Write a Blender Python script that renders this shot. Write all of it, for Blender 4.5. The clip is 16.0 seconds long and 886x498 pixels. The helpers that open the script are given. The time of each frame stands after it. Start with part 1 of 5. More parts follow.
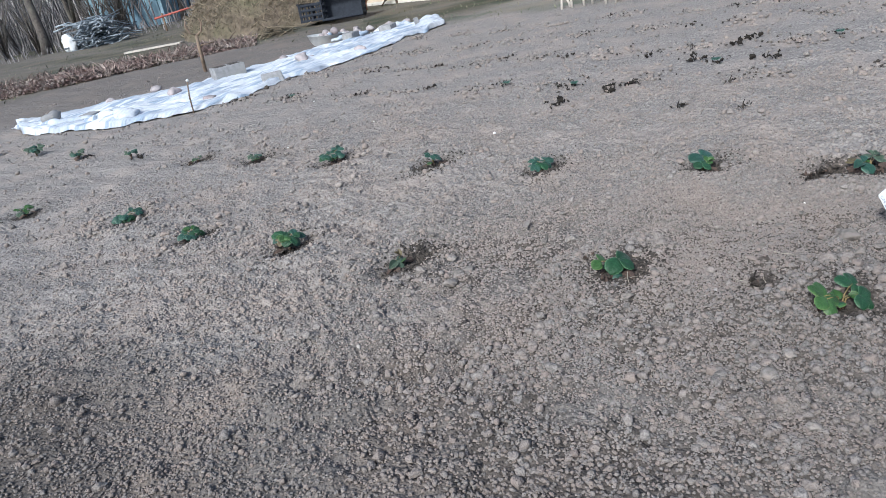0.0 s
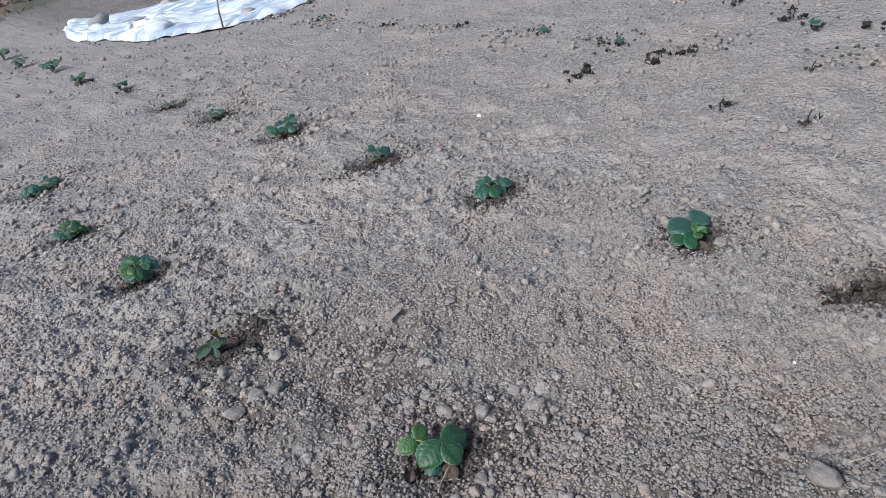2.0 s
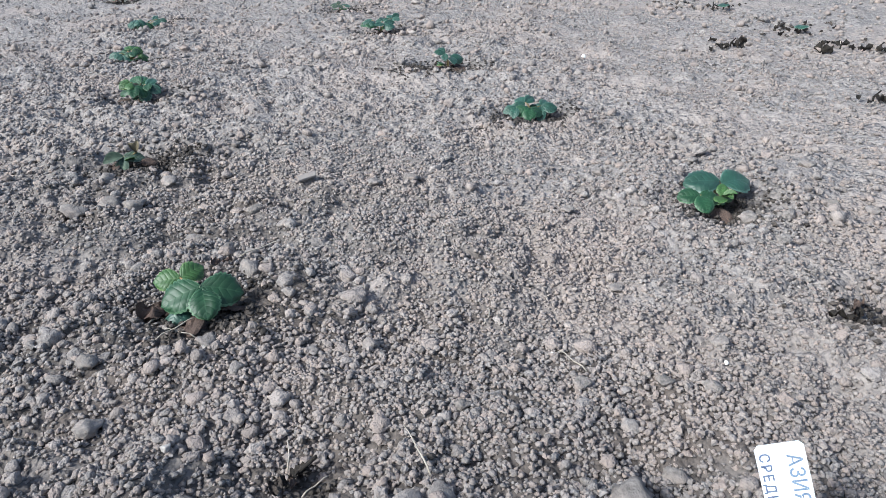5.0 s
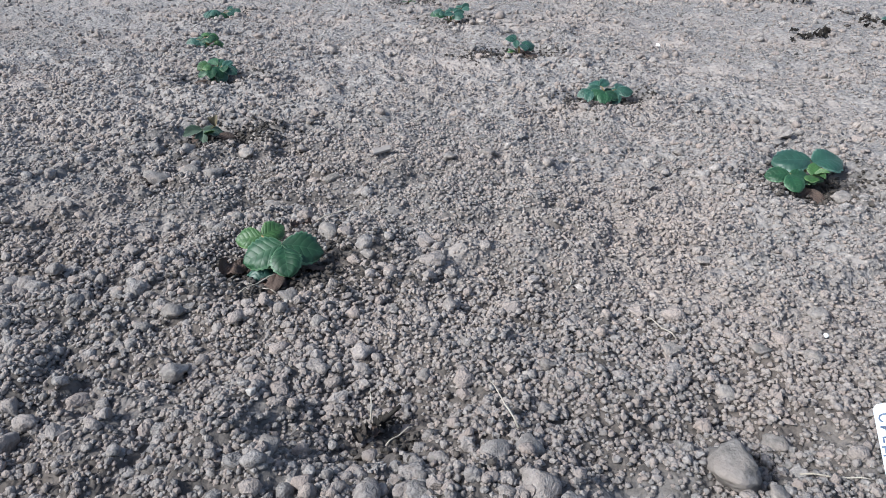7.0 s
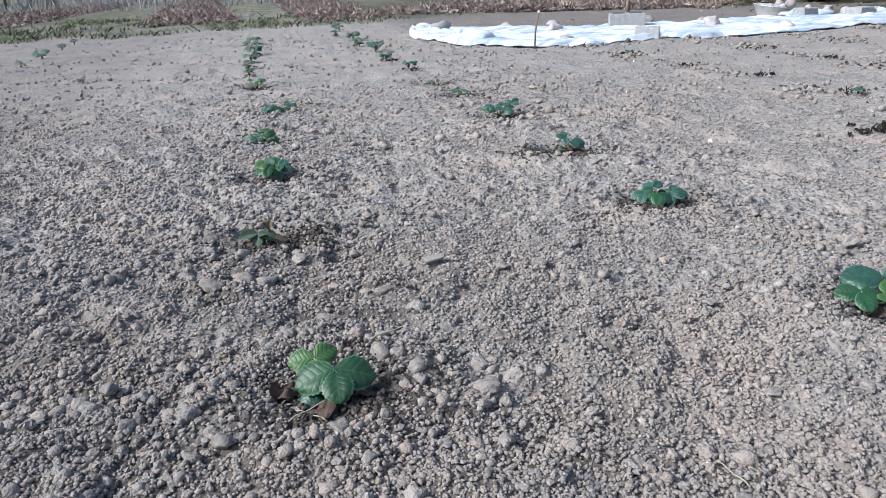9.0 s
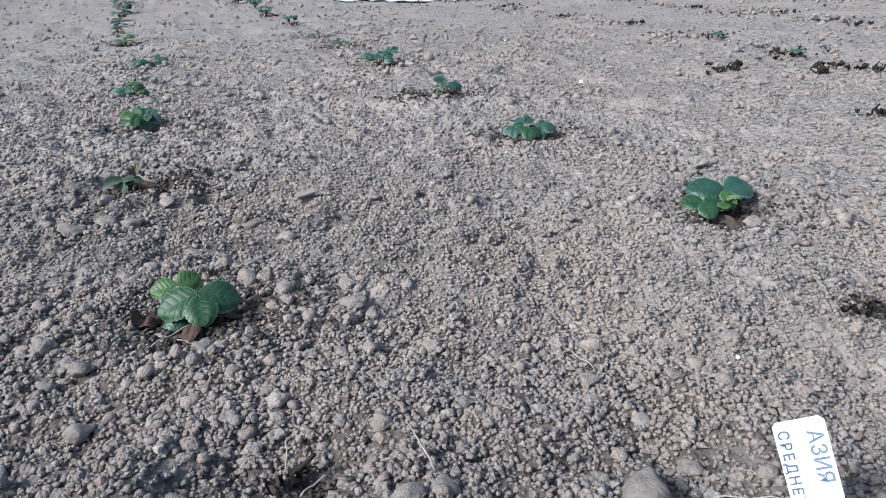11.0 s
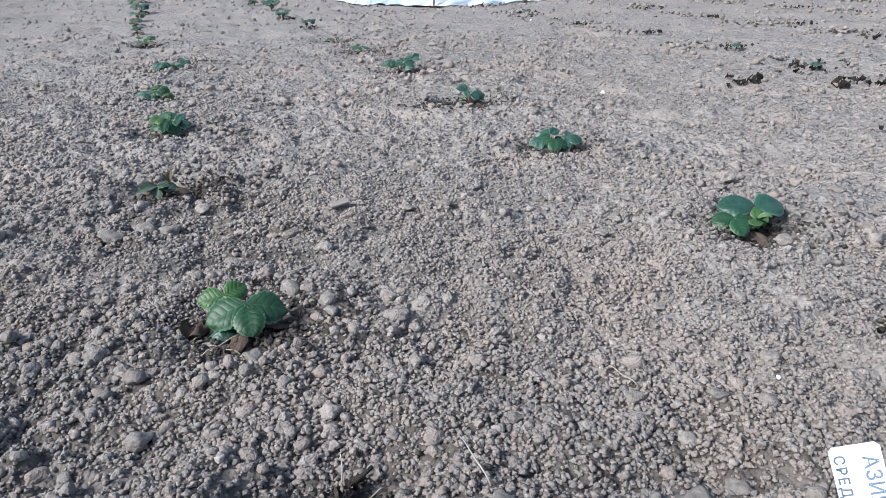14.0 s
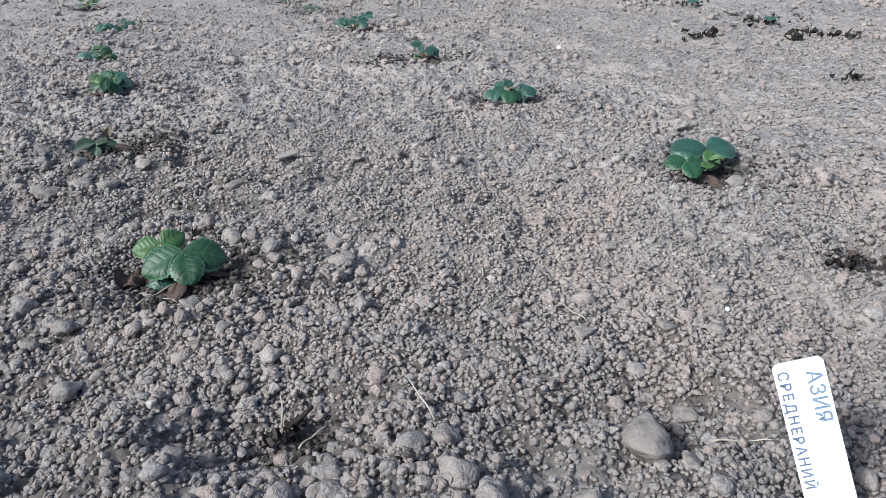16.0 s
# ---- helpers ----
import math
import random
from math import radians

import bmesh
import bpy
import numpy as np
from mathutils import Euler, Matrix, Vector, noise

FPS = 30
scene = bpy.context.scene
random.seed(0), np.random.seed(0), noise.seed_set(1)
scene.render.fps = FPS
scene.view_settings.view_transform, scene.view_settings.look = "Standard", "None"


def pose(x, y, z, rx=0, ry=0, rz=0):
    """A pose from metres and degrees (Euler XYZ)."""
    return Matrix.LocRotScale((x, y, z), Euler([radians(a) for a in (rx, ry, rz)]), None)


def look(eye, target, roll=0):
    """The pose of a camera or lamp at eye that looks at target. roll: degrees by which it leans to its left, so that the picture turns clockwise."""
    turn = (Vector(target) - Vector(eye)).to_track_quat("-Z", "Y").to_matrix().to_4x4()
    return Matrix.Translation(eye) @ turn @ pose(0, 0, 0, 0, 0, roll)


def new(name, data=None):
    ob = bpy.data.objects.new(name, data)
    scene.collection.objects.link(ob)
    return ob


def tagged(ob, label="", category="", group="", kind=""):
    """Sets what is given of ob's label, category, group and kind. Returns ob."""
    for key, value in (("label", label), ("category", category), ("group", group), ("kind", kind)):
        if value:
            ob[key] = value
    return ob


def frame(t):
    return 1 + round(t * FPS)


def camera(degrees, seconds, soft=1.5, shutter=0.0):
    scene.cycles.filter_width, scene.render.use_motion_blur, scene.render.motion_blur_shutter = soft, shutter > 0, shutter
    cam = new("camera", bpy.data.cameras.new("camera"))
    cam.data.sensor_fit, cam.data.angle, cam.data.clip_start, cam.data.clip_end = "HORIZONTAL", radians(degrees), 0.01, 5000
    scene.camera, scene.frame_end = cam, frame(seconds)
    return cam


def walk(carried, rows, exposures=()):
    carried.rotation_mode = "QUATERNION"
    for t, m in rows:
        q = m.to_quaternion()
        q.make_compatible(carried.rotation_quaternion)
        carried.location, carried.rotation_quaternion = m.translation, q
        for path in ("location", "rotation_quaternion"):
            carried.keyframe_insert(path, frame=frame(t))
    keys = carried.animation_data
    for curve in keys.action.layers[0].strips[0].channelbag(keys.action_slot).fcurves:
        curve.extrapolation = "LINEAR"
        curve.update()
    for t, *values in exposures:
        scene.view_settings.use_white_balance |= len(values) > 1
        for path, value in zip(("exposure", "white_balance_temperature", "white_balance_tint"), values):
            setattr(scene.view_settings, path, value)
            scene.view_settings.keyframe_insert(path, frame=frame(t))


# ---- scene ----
cam = camera(62.9, 16.0, soft=0.85)
PATH = [
    (0, (-1.495, -0.718, 0.817), (-0.065, 0.45, 0.048), -11.3),
    (0.5, (-1.301, -0.726, 0.862), (0.182, 0.388, 0.115), -9.9),
    (1, (-1.041, -0.715, 0.872), (0.33, 0.489, 0.054), -10.3),
    (1.5, (-0.724, -0.726, 0.851), (0.494, 0.487, -0.17), -7.0),
    (2, (-0.472, -0.743, 0.849), (0.596, 0.64, -0.123), -11.4),
    (2.5, (-0.25, -0.747, 0.811), (0.646, 0.742, -0.178), -10.4),
    (3, (-0.098, -0.784, 0.765), (0.414, 0.897, -0.191), -13.6),
    (3.5, (0.026, -0.817, 0.575), (0.381, 0.913, -0.363), -9.4),
    (4, (0.016, -0.819, 0.447), (0.556, 0.87, -0.477), -5.4),
    (4.2, (0.006, -0.816, 0.471), (0.582, 0.861, -0.454), -3.0),
    (6.3, (-0.009, -0.884, 0.405), (0.656, 0.785, -0.473), -0.6),
    (6.5, (-0.013, -0.871, 0.393), (0.596, 0.776, -0.565), 0.2),
    (7, (-0.039, -0.836, 0.416), (0.465, 0.883, -0.473), -1.5),
    (7.5, (-0.039, -0.81, 0.425), (0.416, 0.944, -0.421), -1.9),
    (8, (-0.059, -0.788, 0.474), (0.296, 1.055, -0.217), -2.9),
    (8.5, (-0.057, -0.785, 0.483), (0.281, 1.076, -0.168), -2.8),
    (9, (-0.038, -0.795, 0.465), (0.373, 1.033, -0.234), -2.4),
    (9.5, (-0.014, -0.836, 0.424), (0.556, 0.904, -0.38), -2.3),
    (9.7, (-0.006, -0.841, 0.414), (0.616, 0.871, -0.411), -2.8),
    (11.8, (-0.004, -0.85, 0.415), (0.682, 0.859, -0.364), -1.5),
    (12, (0.0, -0.854, 0.418), (0.721, 0.837, -0.37), -0.4),
    (12.5, (-0.017, -0.847, 0.42), (0.68, 0.834, -0.409), 0.4),
    (13, (-0.031, -0.841, 0.428), (0.632, 0.854, -0.402), -0.4),
    (13.5, (-0.048, -0.842, 0.432), (0.577, 0.875, -0.379), -1.0),
    (14, (-0.051, -0.837, 0.437), (0.593, 0.884, -0.354), -1.4),
    (14.5, (-0.051, -0.837, 0.424), (0.644, 0.872, -0.349), -0.4),
    (15, (-0.049, -0.834, 0.417), (0.631, 0.872, -0.374), -0.7),
    (15.5, (-0.046, -0.83, 0.417), (0.621, 0.881, -0.374), -1.5),
    (16, (-0.028, -0.838, 0.393), (0.689, 0.818, -0.469), -1.5),
]
walk(cam, [(t, look(eye, target, roll)) for t, eye, target, roll in PATH], [(t, stops + 0.27, 5960, 6) for t, stops in (
    (0.0, 0.15), (0.5, -0.05), (1.0, -0.08), (1.5, 0.10), (2.0, 0.13), (3.0, 0.24), (3.5, 0.42), (4.0, 0.55), (6.3, 0.45), (6.5, 0.36), (7.0, 0.48),
    (8.0, 0.50), (8.5, 0.54), (9.0, 0.50), (9.7, 0.45), (12.0, 0.38), (14.5, 0.45), (16.0, 0.42))])

# ---- light ----
SUN_AZ, SUN_EL = 262.0, 40.0          # azimuth clockwise from +y
world = bpy.data.worlds.new("sky")
scene.world = world
world.use_nodes = True
wn = world.node_tree.nodes
sky = wn.new("ShaderNodeTexSky")
sky.sky_type = "NISHITA"
sky.sun_disc = False
sky.sun_elevation = radians(SUN_EL)
sky.sun_rotation = radians(SUN_AZ)
sky.air_density, sky.dust_density, sky.ozone_density = 1.0, 3.0, 0.8
wn["Background"].inputs["Strength"].default_value = 0.125
world.node_tree.links.new(sky.outputs["Color"], wn["Background"].inputs["Color"])
sun = new("sun", bpy.data.lights.new("sun", "SUN"))
sun.data.energy, sun.data.angle, sun.data.color = 3.2, radians(10), (1.0, 0.98, 0.95)
_a, _e = radians(SUN_AZ), radians(SUN_EL)
sun.matrix_world = look((math.sin(_a) * math.cos(_e) * 50, math.cos(_a) * math.cos(_e) * 50, math.sin(_e) * 50), (0, 0, 0))


# ---- materials ----
def surf(name, dark, light, scale=20.0, rough=0.9, bump=0.3, fine=120.0, tint=None, tint_scale=2.0,
         vary=0.0, island=0.0, metal=0.0, depth=0.004, spec=0.3, other=None):
    """A two-scale procedural surface: grain between dark and light, patches towards tint, fine relief."""
    m = bpy.data.materials.new(name)
    m.use_nodes = True
    nt = m.node_tree
    n, l = nt.nodes, nt.links
    b = n["Principled BSDF"]
    tc = n.new("ShaderNodeTexCoord")
    grain = n.new("ShaderNodeTexNoise")
    grain.inputs["Scale"].default_value = scale
    grain.inputs["Detail"].default_value = 6
    l.new(tc.outputs["Object"], grain.inputs["Vector"])
    ramp = n.new("ShaderNodeValToRGB")
    ramp.color_ramp.elements[0].position, ramp.color_ramp.elements[1].position = 0.32, 0.68
    ramp.color_ramp.elements[0].color = (*dark, 1)
    ramp.color_ramp.elements[1].color = (*light, 1)
    l.new(grain.outputs["Fac"], ramp.inputs["Fac"])
    col = ramp.outputs["Color"]
    if tint:
        patch = n.new("ShaderNodeTexNoise")
        patch.inputs["Scale"].default_value = tint_scale
        patch.inputs["Detail"].default_value = 4
        l.new(tc.outputs["Object"], patch.inputs["Vector"])
        pr = n.new("ShaderNodeMapRange")
        pr.inputs["From Min"].default_value, pr.inputs["From Max"].default_value = 0.45, 0.7
        l.new(patch.outputs["Fac"], pr.inputs["Value"])
        mx = n.new("ShaderNodeMixRGB")
        l.new(pr.outputs["Result"], mx.inputs["Fac"])
        l.new(col, mx.inputs["Color1"])
        mx.inputs["Color2"].default_value = (*tint, 1)
        col = mx.outputs["Color"]
    for amount, node, out in ((vary, "ShaderNodeObjectInfo", "Random"), (island, "ShaderNodeNewGeometry", "Random Per Island")):
        if amount:
            src = n.new(node)
            mr = n.new("ShaderNodeMapRange")
            mr.inputs["To Min"].default_value, mr.inputs["To Max"].default_value = 1 - amount, 1 + amount
            l.new(src.outputs[out], mr.inputs["Value"])
            hs = n.new("ShaderNodeHueSaturation")
            l.new(mr.outputs["Result"], hs.inputs["Value"])
            l.new(col, hs.inputs["Color"])
            col = hs.outputs["Color"]
    if other:                                # some pieces lean towards another colour
        src, spread, mx = n.new("ShaderNodeNewGeometry"), n.new("ShaderNodeMath"), n.new("ShaderNodeMixRGB")
        spread.operation = "PINGPONG"
        l.new(src.outputs["Random Per Island"], spread.inputs[0])
        spread.inputs[1].default_value = 0.07
        up = n.new("ShaderNodeMapRange")
        up.inputs["From Min"].default_value, up.inputs["From Max"].default_value = 0.022, 0.07
        l.new(spread.outputs[0], up.inputs["Value"])
        l.new(up.outputs["Result"], mx.inputs["Fac"])
        l.new(col, mx.inputs["Color1"])
        mx.inputs["Color2"].default_value = (*other, 1)
        col = mx.outputs["Color"]
    l.new(col, b.inputs["Base Color"])
    b.inputs["Roughness"].default_value = rough
    b.inputs["Metallic"].default_value = metal
    b.inputs["Specular IOR Level"].default_value = spec
    if bump:
        fn = n.new("ShaderNodeTexNoise")
        fn.inputs["Scale"].default_value = fine
        fn.inputs["Detail"].default_value = 5
        l.new(tc.outputs["Object"], fn.inputs["Vector"])
        bp = n.new("ShaderNodeBump")
        bp.inputs["Strength"].default_value = bump
        bp.inputs["Distance"].default_value = depth
        l.new(fn.outputs["Fac"], bp.inputs["Height"])
        l.new(bp.outputs["Normal"], b.inputs["Normal"])
    return m


SOIL_D, SOIL_L, SOIL_T = (0.160, 0.147, 0.139), (0.312, 0.288, 0.272), (0.290, 0.252, 0.228)
GRASS_A, GRASS_B = (0.070, 0.088, 0.060), (0.190, 0.168, 0.128)


def ground_material():
    m = surf("soil", SOIL_D, SOIL_L, 90, 0.95, 0.5, 330, SOIL_T, 3.0, depth=0.003, spec=0.12)
    n, l = m.node_tree.nodes, m.node_tree.links
    b = n["Principled BSDF"]
    col = b.inputs["Base Color"].links[0].from_socket
    at = n.new("ShaderNodeAttribute")
    at.attribute_name = "turf"
    tc = n.new("ShaderNodeTexCoord")
    gn = n.new("ShaderNodeTexNoise")
    gn.inputs["Scale"].default_value = 1.6
    gn.inputs["Detail"].default_value = 8
    l.new(tc.outputs["Object"], gn.inputs["Vector"])
    rp = n.new("ShaderNodeValToRGB")
    rp.color_ramp.elements[0].position, rp.color_ramp.elements[1].position = 0.38, 0.62
    rp.color_ramp.elements[0].color, rp.color_ramp.elements[1].color = (*GRASS_A, 1), (*GRASS_B, 1)
    l.new(gn.outputs["Fac"], rp.inputs["Fac"])
    mx = n.new("ShaderNodeMixRGB")
    l.new(at.outputs["Fac"], mx.inputs["Fac"])
    l.new(col, mx.inputs["Color1"])
    l.new(rp.outputs["Color"], mx.inputs["Color2"])
    l.new(mx.outputs["Color"], b.inputs["Base Color"])
    last = b.inputs["Normal"].links[0].from_socket
    rake = n.new("ShaderNodeTexNoise")
    rake.inputs["Scale"].default_value, rake.inputs["Detail"].default_value = 3.2, 5
    rake.inputs["Roughness"].default_value = 0.62
    l.new(tc.outputs["Object"], rake.inputs["Vector"])
    for scale, strength, dist in ((18, 0.5, 0.022), (50, 0.70, 0.012), (100, 0.75, 0.008), (190, 0.7, 0.0045)):      # crumbs pressed into the surface
        vo = n.new("ShaderNodeTexVoronoi")
        vo.inputs["Scale"].default_value = scale
        vo.feature = "SMOOTH_F1"
        vo.inputs["Smoothness"].default_value = 0.35
        vo.inputs["Randomness"].default_value = 1.0
        l.new(tc.outputs["Object"], vo.inputs["Vector"])
        bp = n.new("ShaderNodeBump")
        bp.invert = True
        bp.inputs["Distance"].default_value = dist
        amount = n.new("ShaderNodeMapRange")                # raked smooth in some patches, crumbly in others
        amount.inputs["From Min"].default_value, amount.inputs["From Max"].default_value = 0.40, 0.66
        amount.inputs["To Min"].default_value, amount.inputs["To Max"].default_value = 0.5 * strength, strength
        l.new(rake.outputs["Fac"], amount.inputs["Value"])
        l.new(amount.outputs["Result"], bp.inputs["Strength"])
        l.new(vo.outputs["Distance"], bp.inputs["Height"])
        l.new(last, bp.inputs["Normal"])
        last = bp.outputs["Normal"]
    l.new(last, b.inputs["Normal"])
    return m


def darken_soil(m, dark_tint=(0.72, 0.72, 0.73)):
    """Multiplies the soil's colour by a darker tint, from the mesh's own field."""
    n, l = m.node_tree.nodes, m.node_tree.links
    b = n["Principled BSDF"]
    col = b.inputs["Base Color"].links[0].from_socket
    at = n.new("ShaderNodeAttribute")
    at.attribute_name = "soil_dark"
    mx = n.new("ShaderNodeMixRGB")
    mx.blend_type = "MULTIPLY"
    mx.inputs["Color2"].default_value = (*dark_tint, 1)
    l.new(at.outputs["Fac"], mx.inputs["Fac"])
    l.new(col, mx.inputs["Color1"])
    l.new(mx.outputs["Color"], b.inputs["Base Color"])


def leaf_material(name, top, edge, rough=0.5):
    """Green leaf with paler side veins and a lighter rim, from the leaf's own length and width."""
    m = bpy.data.materials.new(name)
    m.use_nodes = True
    n, l = m.node_tree.nodes, m.node_tree.links
    b = n["Principled BSDF"]
    uv = n.new("ShaderNodeUVMap")
    sep = n.new("ShaderNodeSeparateXYZ")
    l.new(uv.outputs["UV"], sep.inputs["Vector"])

    def op(kind, a, c=None):
        q = n.new("ShaderNodeMath")
        q.operation = kind
        for i, v in enumerate((a, c)):
            if v is None:
                continue
            if isinstance(v, (int, float)):
                q.inputs[i].default_value = v
            else:
                l.new(v, q.inputs[i])
        return q.outputs[0]

    across = op("ABSOLUTE", op("SUBTRACT", sep.outputs["Y"], 0.5))
    slant = op("SUBTRACT", sep.outputs["X"], op("MULTIPLY", across, 0.7))
    rib = op("POWER", op("ABSOLUTE", op("SINE", op("MULTIPLY", slant, 17.0))), 0.5)
    vein = op("SUBTRACT", 1.0, rib)
    mid = op("LESS_THAN", across, 0.02)
    veins = op("MAXIMUM", op("MULTIPLY", vein, 0.06), op("MULTIPLY", mid, 0.18))
    rim = op("GREATER_THAN", across, 0.44)
    tc = n.new("ShaderNodeTexCoord")
    no = n.new("ShaderNodeTexNoise")
    no.inputs["Scale"].default_value = 3.5
    no.inputs["Detail"].default_value = 5
    l.new(tc.outputs["Object"], no.inputs["Vector"])
    info = n.new("ShaderNodeObjectInfo")
    hs = n.new("ShaderNodeHueSaturation")
    hs.inputs["Color"].default_value = (*top, 1)
    l.new(op("ADD", 0.22, op("MULTIPLY", op("ADD", op("MULTIPLY", info.outputs["Random"], 0.4), no.outputs["Fac"]), 0.95)), hs.inputs["Value"])
    mx = n.new("ShaderNodeMixRGB")
    l.new(op("MINIMUM", op("MAXIMUM", veins, op("MULTIPLY", rim, 0.6)), 1.0), mx.inputs["Fac"])
    l.new(hs.outputs["Color"], mx.inputs["Color1"])
    mx.inputs["Color2"].default_value = (*edge, 1)
    l.new(mx.outputs["Color"], b.inputs["Base Color"])
    b.inputs["Roughness"].default_value = rough
    b.inputs["Specular IOR Level"].default_value = 0.4
    b.inputs["Sheen Weight"].default_value = 0.03
    bp = n.new("ShaderNodeBump")
    bp.inputs["Strength"].default_value = 0.3
    bp.inputs["Distance"].default_value = 0.0015
    l.new(rib, bp.inputs["Height"])
    l.new(bp.outputs["Normal"], b.inputs["Normal"])
    return m


M_SOIL = ground_material()
# A deeper tint on the ground, whose field also holds painted gap shade.
darken_soil(M_SOIL, (0.37, 0.355, 0.345))
M_CLOD = surf("soil_clod", SOIL_D, SOIL_L, 190, 0.95, 0.8, 420, SOIL_T, 3.0, island=0.17, depth=0.0036, spec=0.10, other=(0.285, 0.238, 0.212))
darken_soil(M_CLOD)
# Damp soil, made darker still to carry the shade of hollows.
M_DAMP_SHADE = surf("damp_shade_soil", (0.030, 0.026, 0.023), (0.082, 0.070, 0.061), 70, 0.85, 0.8, 260, island=0.3, spec=0.3)
M_STONE = surf("dusty_clod", (0.140, 0.128, 0.119), (0.258, 0.236, 0.220), 2.6, 0.95, 0.7, 8.0, (0.255, 0.220, 0.197), 0.9, vary=0.14, depth=0.0025, spec=0.12)
M_PALE_STONE = surf("pale_pebble", (0.27, 0.25, 0.235), (0.40, 0.375, 0.35), 3, 0.85, 0.4, 8, depth=0.002)
M_WHITE_STONE = surf("white_pebble", (0.66, 0.65, 0.63), (0.80, 0.79, 0.77), 3, 0.7, 0.2, 8, depth=0.002)
M_LEAF = leaf_material("strawberry_leaf", (0.012, 0.054, 0.021), (0.085, 0.17, 0.09), 0.5)
M_LEAF_BLUE = leaf_material("strawberry_leaf_bluish", (0.020, 0.064, 0.044), (0.10, 0.18, 0.14), 0.45)
M_LEAF_YOUNG = leaf_material("strawberry_leaf_young", (0.032, 0.086, 0.022), (0.13, 0.20, 0.075), 0.5)
M_LEAF_DULL = leaf_material("strawberry_leaf_dusty", (0.050, 0.082, 0.055), (0.15, 0.19, 0.14), 0.7)
M_LEAF_RED = leaf_material("strawberry_leaf_reddened", (0.085, 0.068, 0.034), (0.15, 0.12, 0.06))
M_PETIOLE = surf("petiole", (0.16, 0.14, 0.05), (0.24, 0.16, 0.09), 60, 0.6, 0.2)
M_WITHER = surf("withered_leaf", (0.010, 0.009, 0.008), (0.034, 0.028, 0.023), 40, 0.85, 0.5, 150, vary=0.4)
M_WITHER_BROWN = surf("withered_brown_leaf", (0.034, 0.028, 0.025), (0.095, 0.078, 0.066), 40, 0.9, 0.5, 150, vary=0.3)
M_DRY = surf("dry_leaf", (0.042, 0.030, 0.025), (0.115, 0.080, 0.064), 30, 0.85, 0.4, 120, vary=0.2, island=0.3)
M_STRAW = surf("straw", (0.24, 0.21, 0.17), (0.36, 0.33, 0.28), 40, 0.8, 0.3, island=0.25)
M_PLASTIC = surf("white_plastic", (0.68, 0.72, 0.75), (0.74, 0.77, 0.79), 60, 0.4, 0.05, 300, (0.64, 0.66, 0.66), 20, spec=0.5)
M_INK = surf("blue_grey_ink", (0.075, 0.11, 0.20), (0.15, 0.20, 0.30), 220, 0.6, 0.0)
M_INK_PALE = surf("faded_blue_ink", (0.11, 0.17, 0.27), (0.22, 0.30, 0.40), 220, 0.6, 0.0)
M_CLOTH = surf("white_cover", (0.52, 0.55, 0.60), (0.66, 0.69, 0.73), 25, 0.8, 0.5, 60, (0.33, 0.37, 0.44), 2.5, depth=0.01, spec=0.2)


def drawn_folds(m):
    """Long fine folds along the spread cloth, and their blue-grey shade painted along them."""
    n, l = m.node_tree.nodes, m.node_tree.links
    b = n["Principled BSDF"]
    tc, mp = n.new("ShaderNodeTexCoord"), n.new("ShaderNodeMapping")
    mp.inputs["Rotation"].default_value = (0, 0, radians(14))
    mp.inputs["Scale"].default_value = (1.6, 15.0, 3.0)
    l.new(tc.outputs["Object"], mp.inputs["Vector"])
    no = n.new("ShaderNodeTexNoise")
    no.inputs["Scale"].default_value, no.inputs["Detail"].default_value = 1.0, 4
    l.new(mp.outputs["Vector"], no.inputs["Vector"])
    bp = n.new("ShaderNodeBump")
    bp.inputs["Strength"].default_value, bp.inputs["Distance"].default_value = 0.9, 0.06
    l.new(no.outputs["Fac"], bp.inputs["Height"])
    l.new(b.inputs["Normal"].links[0].from_socket, bp.inputs["Normal"])
    l.new(bp.outputs["Normal"], b.inputs["Normal"])
    # Blue-grey streaks put the shade of the folds into the cloth's colour.
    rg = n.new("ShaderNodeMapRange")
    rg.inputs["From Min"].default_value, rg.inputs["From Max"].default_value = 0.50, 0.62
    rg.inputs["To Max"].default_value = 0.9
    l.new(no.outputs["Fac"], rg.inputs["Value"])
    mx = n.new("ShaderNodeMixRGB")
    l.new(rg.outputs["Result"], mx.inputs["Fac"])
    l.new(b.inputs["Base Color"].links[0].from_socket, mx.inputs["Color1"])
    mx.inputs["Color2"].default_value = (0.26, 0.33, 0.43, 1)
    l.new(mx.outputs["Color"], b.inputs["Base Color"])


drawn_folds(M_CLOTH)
M_CONCRETE = surf("concrete", (0.22, 0.22, 0.225), (0.32, 0.32, 0.325), 30, 0.9, 0.5, 180, (0.27, 0.265, 0.26), 6, vary=0.1)
M_ROCK = surf("field_stone", (0.27, 0.245, 0.25), (0.41, 0.375, 0.38), 14, 0.85, 0.6, 60, (0.38, 0.31, 0.31), 6, vary=0.2)
M_BARK = surf("bark", (0.055, 0.048, 0.046), (0.13, 0.115, 0.105), 18, 0.95, 0.8, 40, (0.15, 0.14, 0.12), 3, depth=0.02)
M_TWIG = surf("grey_twigs", (0.19, 0.18, 0.185), (0.29, 0.275, 0.28), 6, 0.9, 0.2, island=0.3)
M_BLUE_TWIG = surf("blue_grey_branches", (0.14, 0.17, 0.20), (0.30, 0.34, 0.38), 6, 0.85, 0.2, island=0.4)
M_LITTER = surf("leaf_litter", (0.075, 0.055, 0.052), (0.235, 0.165, 0.152), 9, 0.85, 0.2, 60, (0.33, 0.29, 0.26), 5, island=0.5)
